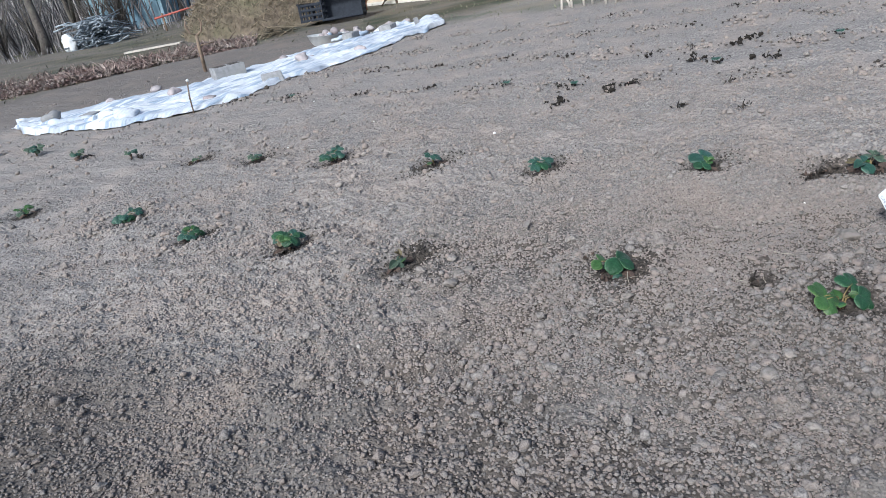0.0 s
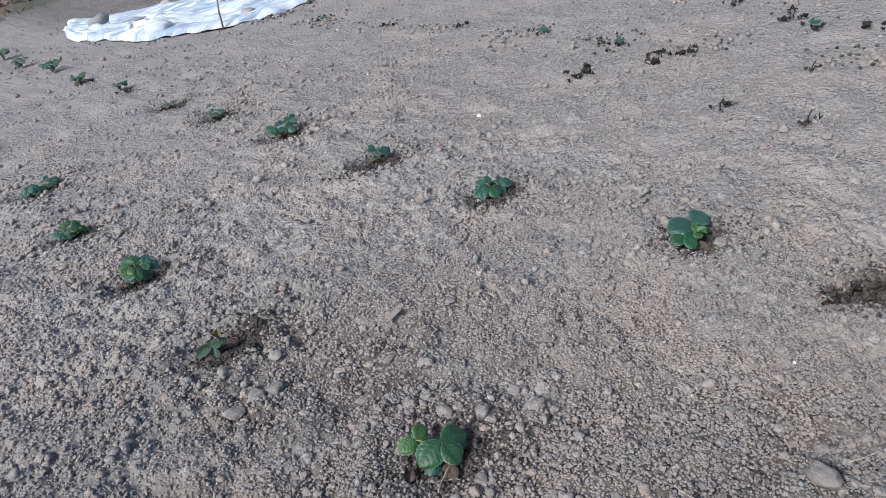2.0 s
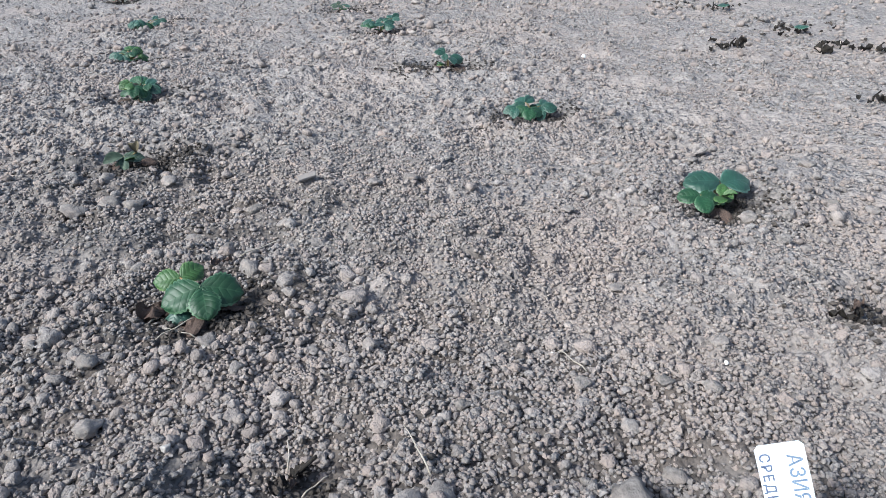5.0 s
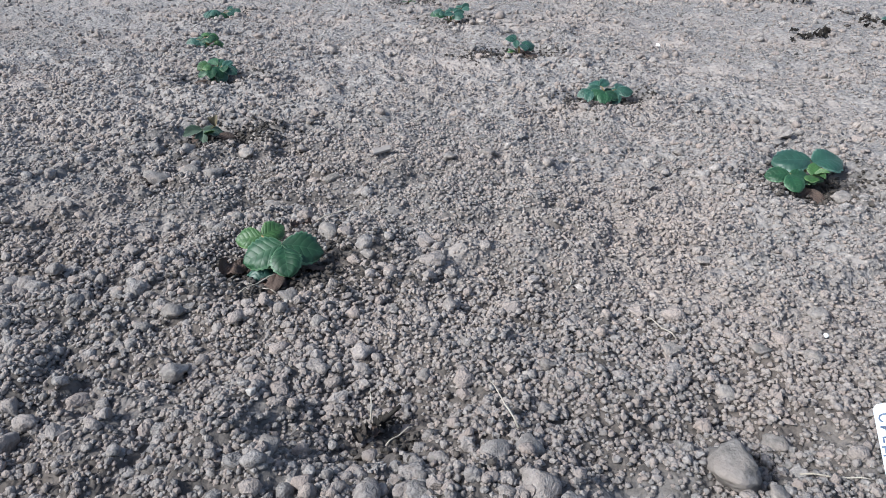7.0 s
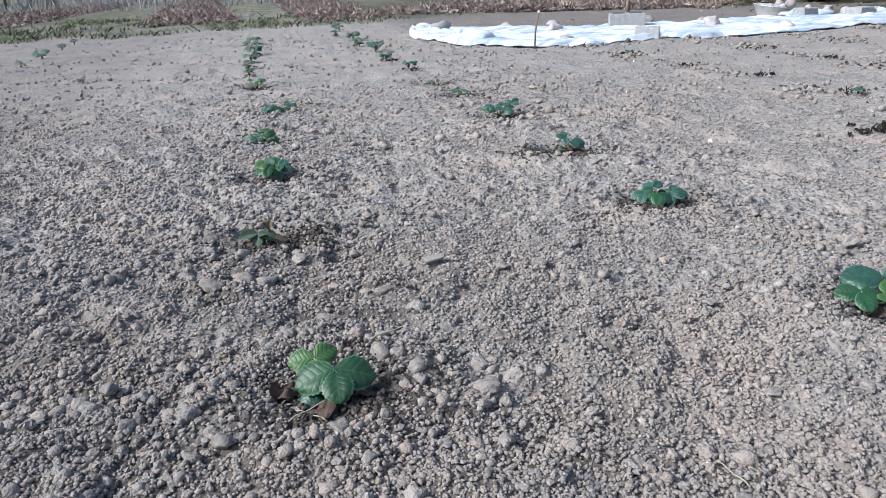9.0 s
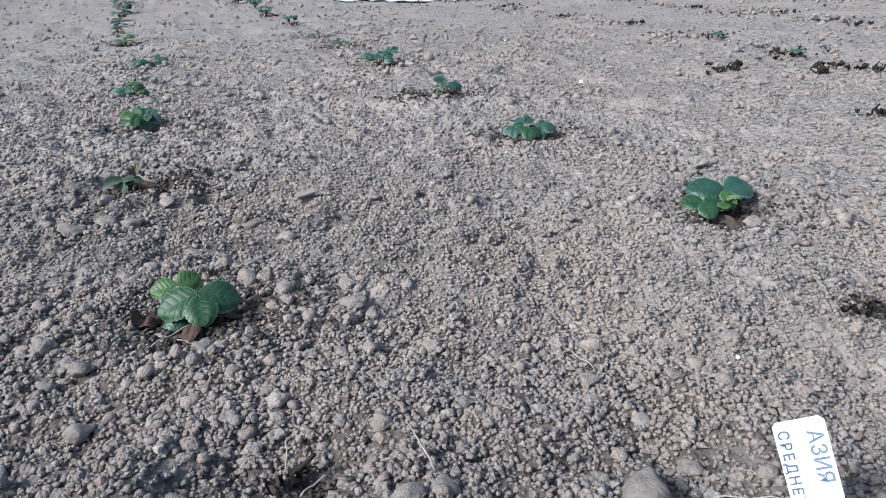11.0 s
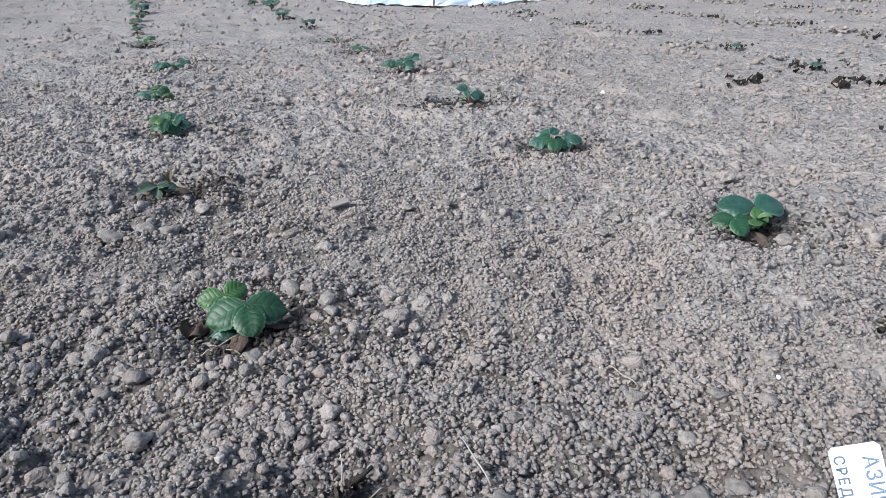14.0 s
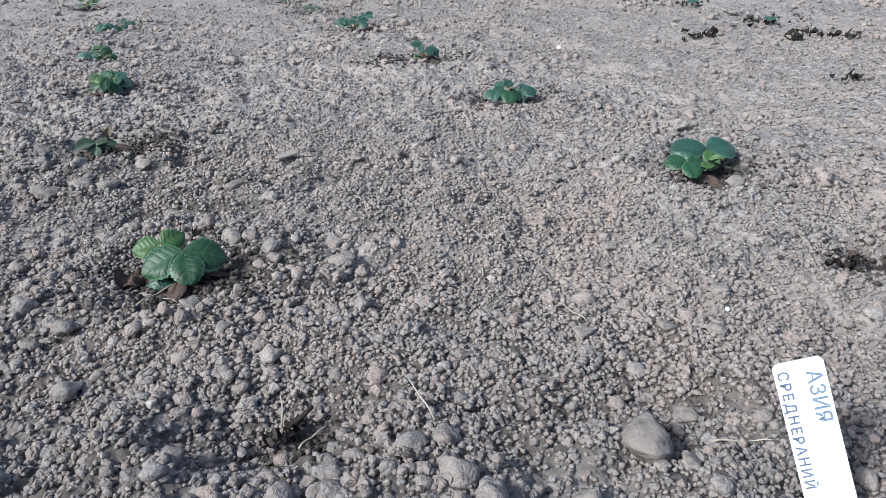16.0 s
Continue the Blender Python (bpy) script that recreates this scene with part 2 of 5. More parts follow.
M_GRASS = surf("short_grass", (0.060, 0.085, 0.048), (0.20, 0.18, 0.125), 1.5, 0.85, 0.0, island=0.4)
M_TUFT = surf("grass_tuft", (0.035, 0.058, 0.028), (0.13, 0.135, 0.075), 2.5, 0.85, 0.0, island=0.45)
M_WEED = surf("dry_weeds", (0.085, 0.075, 0.052), (0.24, 0.195, 0.145), 5, 0.9, 0.2, island=0.45)
M_HEAP = surf("compost", (0.075, 0.060, 0.046), (0.18, 0.145, 0.108), 8, 0.95, 0.9, 30, (0.13, 0.12, 0.075), 1.5, depth=0.03)
M_BLACK = surf("black_plastic", (0.012, 0.016, 0.025), (0.024, 0.030, 0.042), 30, 0.65, 0.2, 90, spec=0.2)
M_PLASTER = surf("beige_plaster", (0.50, 0.42, 0.33), (0.60, 0.52, 0.42), 5, 0.9, 0.3, 80, (0.46, 0.40, 0.33), 0.8)
M_PLINTH = surf("pale_plinth", (0.55, 0.53, 0.48), (0.68, 0.65, 0.6), 12, 0.9, 0.3, 70)
M_ROOF = surf("roof_sheet", (0.16, 0.15, 0.15), (0.24, 0.23, 0.22), 8, 0.8, 0.3, 50)
M_WOOD = surf("weathered_wood", (0.13, 0.095, 0.07), (0.25, 0.19, 0.145), 14, 0.9, 0.5, 70, vary=0.2)
M_PALE_WOOD = surf("pale_wood", (0.34, 0.31, 0.28), (0.47, 0.44, 0.40), 14, 0.85, 0.3, 70, vary=0.15)
M_BLUE = surf("pale_blue_sheet", (0.25, 0.42, 0.52), (0.42, 0.58, 0.66), 1.2, 0.6, 0.3, 8, (0.18, 0.30, 0.42), 0.8, depth=0.05)
M_RED = surf("red_paint", (0.26, 0.06, 0.05), (0.38, 0.11, 0.085), 20, 0.5, 0.1)
M_YELLOW = surf("yellow_plastic", (0.62, 0.45, 0.04), (0.75, 0.56, 0.08), 15, 0.5, 0.3, 40)
M_STEEL = surf("galvanised_steel", (0.42, 0.43, 0.44), (0.58, 0.59, 0.60), 20, 0.55, 0.2, 60, (0.28, 0.25, 0.22), 5, metal=0.3)
M_ORANGE_DOOR = surf("orange_brown_door", (0.36, 0.17, 0.06), (0.46, 0.24, 0.09), 10, 0.7, 0.2, 60)
M_DARK_TARP = surf("dark_tarp", (0.02, 0.022, 0.028), (0.06, 0.065, 0.075), 5, 0.5, 0.5, 12, depth=0.05)
# Distance haze is painted into the pale colour of the far woods.
M_HAZE = surf("distant_wood_haze", (0.44, 0.415, 0.405), (0.54, 0.51, 0.50), 0.25, 1.0, 0.0, tint=(0.60, 0.57, 0.55), tint_scale=0.05, spec=0.0)


# ---- tools ----
def hash01(ix, iy, seed):
    h = (ix.astype(np.int64) * 374761393 + iy.astype(np.int64) * 668265263 + seed * 974711) & 0xFFFFFFFF
    h = ((h ^ (h >> 13)) * 1274126177) & 0xFFFFFFFF
    h = ((h ^ (h >> 16)) * 2246822519) & 0xFFFFFFFF
    return ((h ^ (h >> 15)) & 0xFFFFFF) / float(0xFFFFFF)


def vnoise(x, y, seed=0):
    """Smooth value noise from -1 to 1."""
    x, y = np.asarray(x, float), np.asarray(y, float)
    ix, iy = np.floor(x), np.floor(y)
    fx, fy = x - ix, y - iy
    fx, fy = fx * fx * (3 - 2 * fx), fy * fy * (3 - 2 * fy)
    a, b = hash01(ix, iy, seed), hash01(ix + 1, iy, seed)
    c, d = hash01(ix, iy + 1, seed), hash01(ix + 1, iy + 1, seed)
    return ((a * (1 - fx) + b * fx) * (1 - fy) + (c * (1 - fx) + d * fx) * fy) * 2 - 1


# strawberry plants of the two rows: place, and the hollow that they stand in
ROW_A = [(-0.022, -0.520), (-0.010, -0.024), (-0.088, 0.60), (-0.06, 1.098), (-0.075, 1.602), (-0.02, 2.12), (-0.10, 2.86)]
ROW_B = [(0.79, -0.47), (0.784, 0.004), (0.764, 0.585), (0.762, 1.086), (0.728, 1.63), (0.72, 2.15), (0.72, 2.62)]
SMALL_PIT = (0.045, -0.340)             # a plant pulled out, only its roots left
PITS = ROW_A + ROW_B + [SMALL_PIT, (0.77, -0.35)]


def heaped(x, y, cell, seed, share, flat=0.7):
    """Rounded crumbs of uneven size, pressed together into one surface."""
    ix, iy = np.floor(x / cell), np.floor(y / cell)
    best = np.zeros(np.broadcast(x, y).shape)
    for dx in (-1, 0, 1):
        for dy in (-1, 0, 1):
            cx, cy = ix + dx, iy + dy
            r = cell * (0.30 + 0.38 * hash01(cx, cy, seed + 2)) * (hash01(cx, cy, seed + 3) < share)
            d2 = ((cx + hash01(cx, cy, seed)) * cell - x) ** 2 + ((cy + hash01(cx, cy, seed + 1)) * cell - y) ** 2
            best = np.maximum(best, np.sqrt(np.maximum(r * r - d2, 0)) * (flat + 0.5 * hash01(cx, cy, seed + 4) - 0.25))
    return best


def height(x, y):
    """The soil's relief: swells, tilled lumps, crumbs, and the hollows round the plants."""
    x, y = np.asarray(x, float), np.asarray(y, float)
    away = np.maximum.reduce([-0.62 - x, x - 1.0, -0.74 - y, y - 0.9, 0 * x + 0 * y])
    coarse = np.clip(0.5 + 0.9 * vnoise(x / 0.30, y / 0.22, 25) + 0.45 - 0.8 * np.clip(x - 0.1, 0, 0.6), 0.15, 1.2)
    heap = 0
    for cell, seed, share, amount in ((0.0125, 81, 0.95, 0.85), (0.024, 91, 0.6, 0.9), (0.055, 101, 0.45, 0.55), (0.10, 111, 0.4, 0.30)):
        heap = np.maximum(heap, amount * heaped(x, y, cell, seed, share) * np.clip(1.05 - away / (cell * 22), 0, 1) * (1 if cell < 0.02 else coarse))
    z = 0.010 * vnoise(x / 0.9, y / 0.9, 1) + 0.009 * vnoise(x / 0.33 + 5, y / 0.33, 2)
    z = z + 0.0085 * vnoise(x / 0.11, y / 0.11, 3) + 0.0062 * vnoise(x / 0.048, y / 0.048, 4) + 0.0036 * vnoise(x / 0.021, y / 0.021, 5) * np.clip(1.2 - away / 0.5, 0, 1)
    for px, py in PITS:
        r2 = (x - px) ** 2 + (y - py) ** 2
        z = z - 0.019 * np.exp(-r2 / 0.060 ** 2) + 0.010 * np.exp(-((np.sqrt(r2) - 0.12) / 0.04) ** 2)
    return z + heap - 0.009 + 0.012 * np.clip(away / 0.7, 0, 1) - 0.022 * np.exp(-((x - 0.385) ** 2 + (y + 0.612) ** 2) / 0.035 ** 2)


def gz(x, y):
    return float(height(x, y))


def mesh_of(name, verts, faces, smooth=True):
    """verts (n,3) and faces all of one size, as arrays."""
    me = bpy.data.meshes.new(name)
    verts, faces = np.asarray(verts, np.float32), np.asarray(faces, np.int32)
    k = faces.shape[1]
    me.vertices.add(len(verts))
    me.vertices.foreach_set("co", verts.ravel())
    me.loops.add(faces.size)
    me.loops.foreach_set("vertex_index", faces.ravel())
    me.polygons.add(len(faces))
    me.polygons.foreach_set("loop_start", np.arange(0, faces.size, k, dtype=np.int32))
    me.polygons.foreach_set("loop_total", np.full(len(faces), k, np.int32))
    me.polygons.foreach_set("use_smooth", np.full(len(faces), smooth) if isinstance(smooth, bool) else np.asarray(smooth, bool))
    me.update(calc_edges=True)
    me.validate()
    return me


def part(name, data, material, parent=None, label="", m=None):
    """Links a mesh or a bmesh as one object, under a thing or a part."""
    if isinstance(data, bmesh.types.BMesh):
        me = bpy.data.meshes.new(name)
        data.to_mesh(me)
        data.free()
        data = me
    if material and not data.materials:
        data.materials.append(material)
    ob = new(name, data)
    if parent:
        ob.parent = parent
    if m is not None:
        ob.matrix_basis = m
    return tagged(ob, label)


def thing(name, m, label, category, group=""):
    ob = new(name)
    ob.empty_display_size = 0.05
    ob.matrix_basis = m
    return tagged(ob, label, category, group)


def box(sx, sy, sz, bevel=0.004, m=None, bm=None, seg=2):
    """A bevelled block, its base centred on the origin."""
    b = bmesh.new()
    bmesh.ops.create_cube(b, size=1, matrix=Matrix.Translation((0, 0, sz / 2)) @ Matrix.Diagonal((sx, sy, sz, 1)))
    if bevel:
        bmesh.ops.bevel(b, geom=b.edges[:], offset=bevel, segments=seg, affect="EDGES", profile=0.6)
    if m is not None:
        bmesh.ops.transform(b, matrix=m, verts=b.verts)
    if bm is None:
        return b
    me = bpy.data.meshes.new("tmp")
    b.to_mesh(me)
    b.free()
    bm.from_mesh(me)
    bpy.data.meshes.remove(me)
    return bm


def tube(points, radii, sides=6, cap=True):
    """A round limb along points, with a radius at each; verts and triangles."""
    pts = [Vector(p) for p in points]
    verts, faces = [], []
    for i, p in enumerate(pts):
        d = (pts[min(i + 1, len(pts) - 1)] - pts[max(i - 1, 0)]).normalized()
        u = d.orthogonal().normalized()
        w = d.cross(u)
        for s in range(sides):
            a = 2 * math.pi * s / sides
            verts.append(tuple(p + (u * math.cos(a) + w * math.sin(a)) * radii[i]))
    for i in range(len(pts) - 1):
        for s in range(sides):
            a, b = i * sides + s, i * sides + (s + 1) % sides
            faces += [(a, b, b + sides), (a, b + sides, a + sides)]
    if cap:
        verts += [tuple(pts[0]), tuple(pts[-1])]
        k = len(verts)
        for s in range(sides):
            faces.append((k - 2, (s + 1) % sides, s))
            e = (len(pts) - 1) * sides
            faces.append((k - 1, e + s, e + (s + 1) % sides))
    return verts, faces


def gather(pieces):
    """Joins (verts, faces) pieces into one pair of arrays."""
    vs, fs, k = [], [], 0
    for v, f in pieces:
        vs.append(np.asarray(v, float))
        fs.append(np.asarray(f) + k)
        k += len(v)
    return np.concatenate(vs), np.concatenate(fs)


def ico(level):
    b = bmesh.new()
    bmesh.ops.create_icosphere(b, subdivisions=level, radius=1)
    b.verts.ensure_lookup_table()
    v = np.array([x.co[:] for x in b.verts])
    f = np.array([[q.index for q in p.verts] for p in b.faces])
    b.free()
    return v, f


ICO1, ICO2, ICO3 = ico(1), ico(2), ico(3)
OCTA = (np.array([(1, 0, 0), (-1, 0, 0), (0, 1, 0), (0, -1, 0), (0, 0, 1), (0, 0, -1)], float),
        np.array([(0, 2, 4), (2, 1, 4), (1, 3, 4), (3, 0, 4), (2, 0, 5), (1, 2, 5), (3, 1, 5), (0, 3, 5)]))


def lump(rng, base, rough=0.22, facets=0.0):
    """An irregular clod of unit size."""
    v, f = base
    out = v.copy()
    if len(v) < 8:                           # a grain: eight uneven facets
        return out * rng.uniform(0.9, 1.15, (len(v), 1)) + rng.normal(0, 0.10, v.shape), f
    for _ in range(7 + int(facets)):         # knock flats off it
        d = rng.normal(size=3)
        d /= np.linalg.norm(d)
        h = rng.uniform(0.58, 0.95) - 0.013 * facets
        k = out @ d
        out -= np.maximum(k - h, 0)[:, None] * d * 0.8
    for s in (1.3, 2.7):
        ph = rng.uniform(0, 6.28, (3, 3))
        wob = sum(np.sin(s * 1.7 * out @ rng.normal(size=3) + ph[i, 0]) for i in range(3)) / 3
        out *= (1 + rough * wob / s)[:, None]
    if len(out) > 20:                        # knobbly skin on the larger ones
        for s in (4.3, 7.5):
            wob = sum(np.sin(s * out @ d + rng.uniform(0, 6.28)) for d in rng.normal(size=(4, 3))) / 4
            out *= (1 + 0.26 / s * wob)[:, None]
    if len(out) > 100:                       # crumbs caked onto a large clod
        unit = out / np.linalg.norm(out, axis=1)[:, None]
        for _ in range(34):
            d = rng.normal(size=3)
            d /= np.linalg.norm(d)
            wide = rng.uniform(0.16, 0.42)
            near = np.clip(1 - (1 - unit @ d) / (0.5 * wide * wide), 0, 1)
            out = out + unit * (np.sqrt(near) * wide * rng.uniform(0.18, 0.42) * (0.8 if facets else 1))[:, None]
        out = out * 0.88
    out *= (1 + rng.normal(0, rough * (0.55 if len(out) < 20 else 0.3 if len(out) < 100 else 0.10), len(out)))[:, None]
    return out, f


def scatter(rng, xs, ys, rs, base, variants=40, sink=0.22, squash=(0.65, 1.0), rough=0.30):
    """Many clods on the soil, as one pair of arrays."""
    lumps = [lump(rng, base, rough)[0] for _ in range(variants)]
    f0 = base[1]
    n, k = len(xs), len(lumps[0])
    which = rng.integers(0, variants, n)
    v = np.stack(lumps)[which]
    ang = rng.uniform(0, 6.283, (n, 3))
    # tip, then turn
    c, s = np.cos(ang[:, 0])[:, None], np.sin(ang[:, 0])[:, None]
    y, z = v[:, :, 1] * c - v[:, :, 2] * s, v[:, :, 1] * s + v[:, :, 2] * c
    x = v[:, :, 0] * rng.uniform(0.85, 1.35, n)[:, None]
    z = z * rng.uniform(*squash, n)[:, None]
    c, s = np.cos(ang[:, 1])[:, None], np.sin(ang[:, 1])[:, None]
    x, y = x * c - y * s, x * s + y * c
    r = np.asarray(rs)[:, None]
    base_z = height(xs, ys)[:, None] + r * (0.40 - sink + rng.uniform(-0.30, 0.55, n)[:, None])
    out = np.stack([x * r + np.asarray(xs)[:, None], y * r + np.asarray(ys)[:, None], z * r + base_z], -1)
    faces = f0[None] + (np.arange(n) * k)[:, None, None]
    return out.reshape(-1, 3), faces.reshape(-1, 3)


# ---- ground ----
def graded(lo, hi, step, far, before=1.02):
    """Even steps from lo to hi, growing ever faster beyond."""
    mid = list(np.arange(lo, hi, step))

    def run(start, sign, grow):
        out, s = [start], step
        while abs(out[-1]) < far:
            s *= grow if s < 0.045 else 1.07 if s < 0.4 else 1.5
            out.append(out[-1] + sign * s)
        return out

    return np.array(run(mid[0], -1, before)[:0:-1] + mid + run(mid[-1], 1, 1.022)[1:])


def soil_edge(x, y):
    """Above 0 outside the dug plot, in metres."""
    right = x - (5.72 - 0.17 * np.clip(y, -3, 4))
    back = y - (8.15 + 0.8 * np.clip(x + 2.2, -3, 0) + 0.3 * np.clip(x, 0, 4) * 0.4 + 0.35 * vnoise(x / 1.3, y / 1.3, 8))
    return np.maximum(right, back) + 0.25 * vnoise(x / 0.5, y / 0.5, 9)


def dark_path(x, y):
    """The darker soil beside the rows, and the darker ground behind the cover."""
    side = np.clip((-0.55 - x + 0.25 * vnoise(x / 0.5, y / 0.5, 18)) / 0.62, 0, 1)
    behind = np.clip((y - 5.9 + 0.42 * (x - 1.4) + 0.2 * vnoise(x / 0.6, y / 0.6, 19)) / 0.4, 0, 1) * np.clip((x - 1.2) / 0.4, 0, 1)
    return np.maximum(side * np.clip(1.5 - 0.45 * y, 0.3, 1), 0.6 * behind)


def soil_dark(x, y):
    """0 on pale soil to 1 on the darker strip by the path, with a ragged edge."""
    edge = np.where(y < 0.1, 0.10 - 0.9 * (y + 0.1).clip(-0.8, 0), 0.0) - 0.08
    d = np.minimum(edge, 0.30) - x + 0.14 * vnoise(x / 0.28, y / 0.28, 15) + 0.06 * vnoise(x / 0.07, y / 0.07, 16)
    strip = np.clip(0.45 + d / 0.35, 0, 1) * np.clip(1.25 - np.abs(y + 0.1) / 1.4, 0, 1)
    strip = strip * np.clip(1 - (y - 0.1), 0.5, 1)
    front_band = np.clip((-0.22 - y + 0.06 * vnoise(x / 0.1, y / 0.1, 17)) / 0.38, 0, 1) * np.clip((1.15 - x) / 0.5, 0, 1)
    return np.clip(0.28 * strip + 0.40 * front_band + 0.85 * dark_path(x, y), 0, 1)


def set_field(me, name, values):
    me.attributes.new(name, "FLOAT", "POINT").data.foreach_set("value", np.ascontiguousarray(values, np.float32).ravel())


def build_ground():
    xs, ys = graded(-0.55, 0.95, 0.005, 3000, 1.026), graded(-0.73, 0.75, 0.005, 3000, 1.1)
    gx, gy = np.meshgrid(xs, ys)
    far = np.hypot(gx, gy)
    z = height(gx, gy) * np.where(far > 40, 0, 1)
    v = np.stack([gx, gy, z], -1).reshape(-1, 3)
    w, h = len(xs), len(ys)
    i = (np.arange(h - 1)[:, None] * w + np.arange(w - 1)[None]).ravel()
    me = mesh_of("ground", v, np.stack([i, i + 1, i + w + 1, i + w], -1))
    bare = np.clip(0.5 + 0.9 * vnoise(gx / 0.7, gy / 0.7, 26) + 0.4 * vnoise(gx / 0.2, gy / 0.2, 27), 0, 1) * np.where(gx > 2.5, 0.75, 0.4)
    turf = (np.clip(soil_edge(gx, gy) / 0.5, 0, 1) * (1 - bare)).ravel().astype(np.float32)
    set_field(me, "turf", turf)
    # Darker soil under the crumbs near the camera: gap shade painted into colour.
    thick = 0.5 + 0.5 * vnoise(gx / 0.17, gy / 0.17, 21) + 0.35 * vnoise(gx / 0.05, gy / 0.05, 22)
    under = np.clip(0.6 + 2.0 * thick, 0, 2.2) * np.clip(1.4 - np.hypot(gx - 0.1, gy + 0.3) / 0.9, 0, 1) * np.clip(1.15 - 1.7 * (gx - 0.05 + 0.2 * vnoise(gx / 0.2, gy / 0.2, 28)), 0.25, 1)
    damp = sum((0.35 if (px, py) == SMALL_PIT else 1) * np.exp(-(((gx - px - 0.012) / 1.3) ** 2 + (gy - py + 0.018) ** 2) / 0.066 ** 2) for px, py in PITS)      # the watered soil at each plant, with the hollow's shade painted in
    set_field(me, "soil_dark", np.clip(0.35 * soil_dark(gx, gy) + 0.62 * dark_path(gx, gy) + 0.70 * under + damp, 0, 1))
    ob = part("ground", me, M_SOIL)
    tagged(ob, "dry grey-brown tilled garden soil with turf beyond it", "ground", kind="structure")


build_ground()


def build_crumbs():
    rng = np.random.default_rng(11)

    def strew(n, x0, x1, y0, y1, rmin, rmax, power, keep=None, even=True):
        x, y = rng.uniform(x0, x1, n), rng.uniform(y0, y1, n)
        r = rmin * (1 - rng.uniform(0, 1, n) * (1 - (rmin / rmax) ** power)) ** (-1 / power)
        ok = np.ones(n, bool)
        # crumbs lie thicker in some patches than in others
        dens = 0.5 + 0.5 * vnoise(x / 0.17, y / 0.17, 21) + 0.35 * vnoise(x / 0.05, y / 0.05, 22)
        ok &= dens > rng.uniform(-0.3, 0.8 if even else 1.05, n) - (0.12 if even else 0.0)
        # the raked soil grows smoother away from the first row
        ok &= rng.uniform(0, 1, n) < np.clip(1.45 - np.hypot(x - 0.1, y + 0.2) / (2.9 if even else 5.5), 0.12, 1)
        ok &= soil_edge(x, y) < 0.1
        if not even:
            ok &= vnoise(x / 0.55, y / 0.30, 23) + 0.4 * vnoise(x / 0.14, y / 0.09, 24) > rng.uniform(-0.9, 0.7, n)
        for px, py in PITS:                     # the dug hollows show their damp soil, darkened for shade
            wide = 0.040 if (px, py) == SMALL_PIT else 0.098 if px < 0.3 and 0.7 > py > -0.2 else 0.074
            ok &= ((x - px - 0.012) / 1.35) ** 2 + (y - py + 0.02) ** 2 > (wide * rng.uniform(0.35, 1.25, n)) ** 2
        if keep is not None:
            ok &= keep(x, y)
        return x[ok], y[ok], r[ok]

    near = lambda x, y: (np.abs(x - 0.15) < 0.72) & (y < 0.5)
    mid = lambda x, y: ~near(x, y) & (rng.uniform(0, 1, len(x)) < np.clip((3.4 - np.hypot(x - 0.2, y)) / 1.8, 0, 1))
    far = lambda x, y: rng.uniform(0, 1, len(x)) < np.clip((np.hypot(x - 0.2, y) - 1.3) / 1.2, 0, 1)
    groups = [
        # fine grains by the camera, coarser ones further off
        (strew(22000, -0.57, 0.87, -0.68, 0.4, 0.0016, 0.0030, 1.6), OCTA),
        (strew(42000, -0.6, 0.92, -0.69, 0.55, 0.0022, 0.0052, 2.2), ICO1),
        (strew(15000, -1.6, 0.25, -0.6, 1.5, 0.0034, 0.0085, 2.8, lambda x, y: ~near(x, y)), ICO1),
        (strew(20000, -1.8, -0.5, -0.7, 0.7, 0.0028, 0.0060, 2.4, lambda x, y: ~near(x, y)), OCTA),
        (strew(700, -1.8, -0.3, -0.7, 0.7, 0.0075, 0.0130, 3.2, None, False), ICO2),
        (strew(42000, -0.52, 0.75, -0.68, 0.15, 0.0021, 0.0045, 2.4), OCTA),
        (strew(1500, -0.55, 0.16, -0.69, 0.30, 0.0045, 0.0095, 3.2, lambda x, y: soil_dark(x, y) > rng.uniform(0.08, 0.5, len(x))), ICO2),
        (strew(1000, -0.7, 1.1, -0.70, 0.85, 0.0056, 0.0100, 3.4, None, False), ICO2),
        (strew(150, -0.6, 0.95, -0.70, 0.5, 0.0085, 0.0130, 3.6, None, False), ICO3),
        (strew(130, -0.55, 0.12, -0.69, 0.25, 0.0085, 0.0140, 3.2, lambda x, y: soil_dark(x, y) > rng.uniform(0.10, 0.45, len(x))), ICO3),
        (strew(82000, -1.3, 2.1, -0.8, 2.6, 0.0026, 0.0058, 2.4, mid), OCTA),
        (strew(11000, -1.9, 2.5, -0.8, 3.0, 0.0046, 0.0105, 3.2, mid, False), ICO1),
        (strew(700, -1.5, 2.0, -0.8, 2.2, 0.008, 0.016, 3.4, mid, False), ICO2),
        (strew(8000, 0.8, 5.7, -1.1, 7.0, 0.0068, 0.0170, 3.3, None, False), ICO1),
        (strew(4500, -2.4, 1.4, 1.3, 7.5, 0.0070, 0.0160, 3.0, None, False), ICO1),
        (strew(30000, -3.6, 5.8, -1.2, 8.5, 0.0040, 0.0092, 2.4, far, False), OCTA),
        (strew(9000, -3.4, 5.7, -1.2, 7.5, 0.006, 0.014, 3.2, far, False), ICO1),
    ]
    # lumps turned up where the plants of the further rows stood
    tx, ty = np.array([(x, y) for x in (2.05, 2.83, 3.55, 4.25) for y in np.arange(-0.9, 3.9, 0.52)]).T
    k = 60
    a, d = rng.uniform(0, 6.283, len(tx) * k), np.abs(rng.normal(0, 0.13, len(tx) * k))
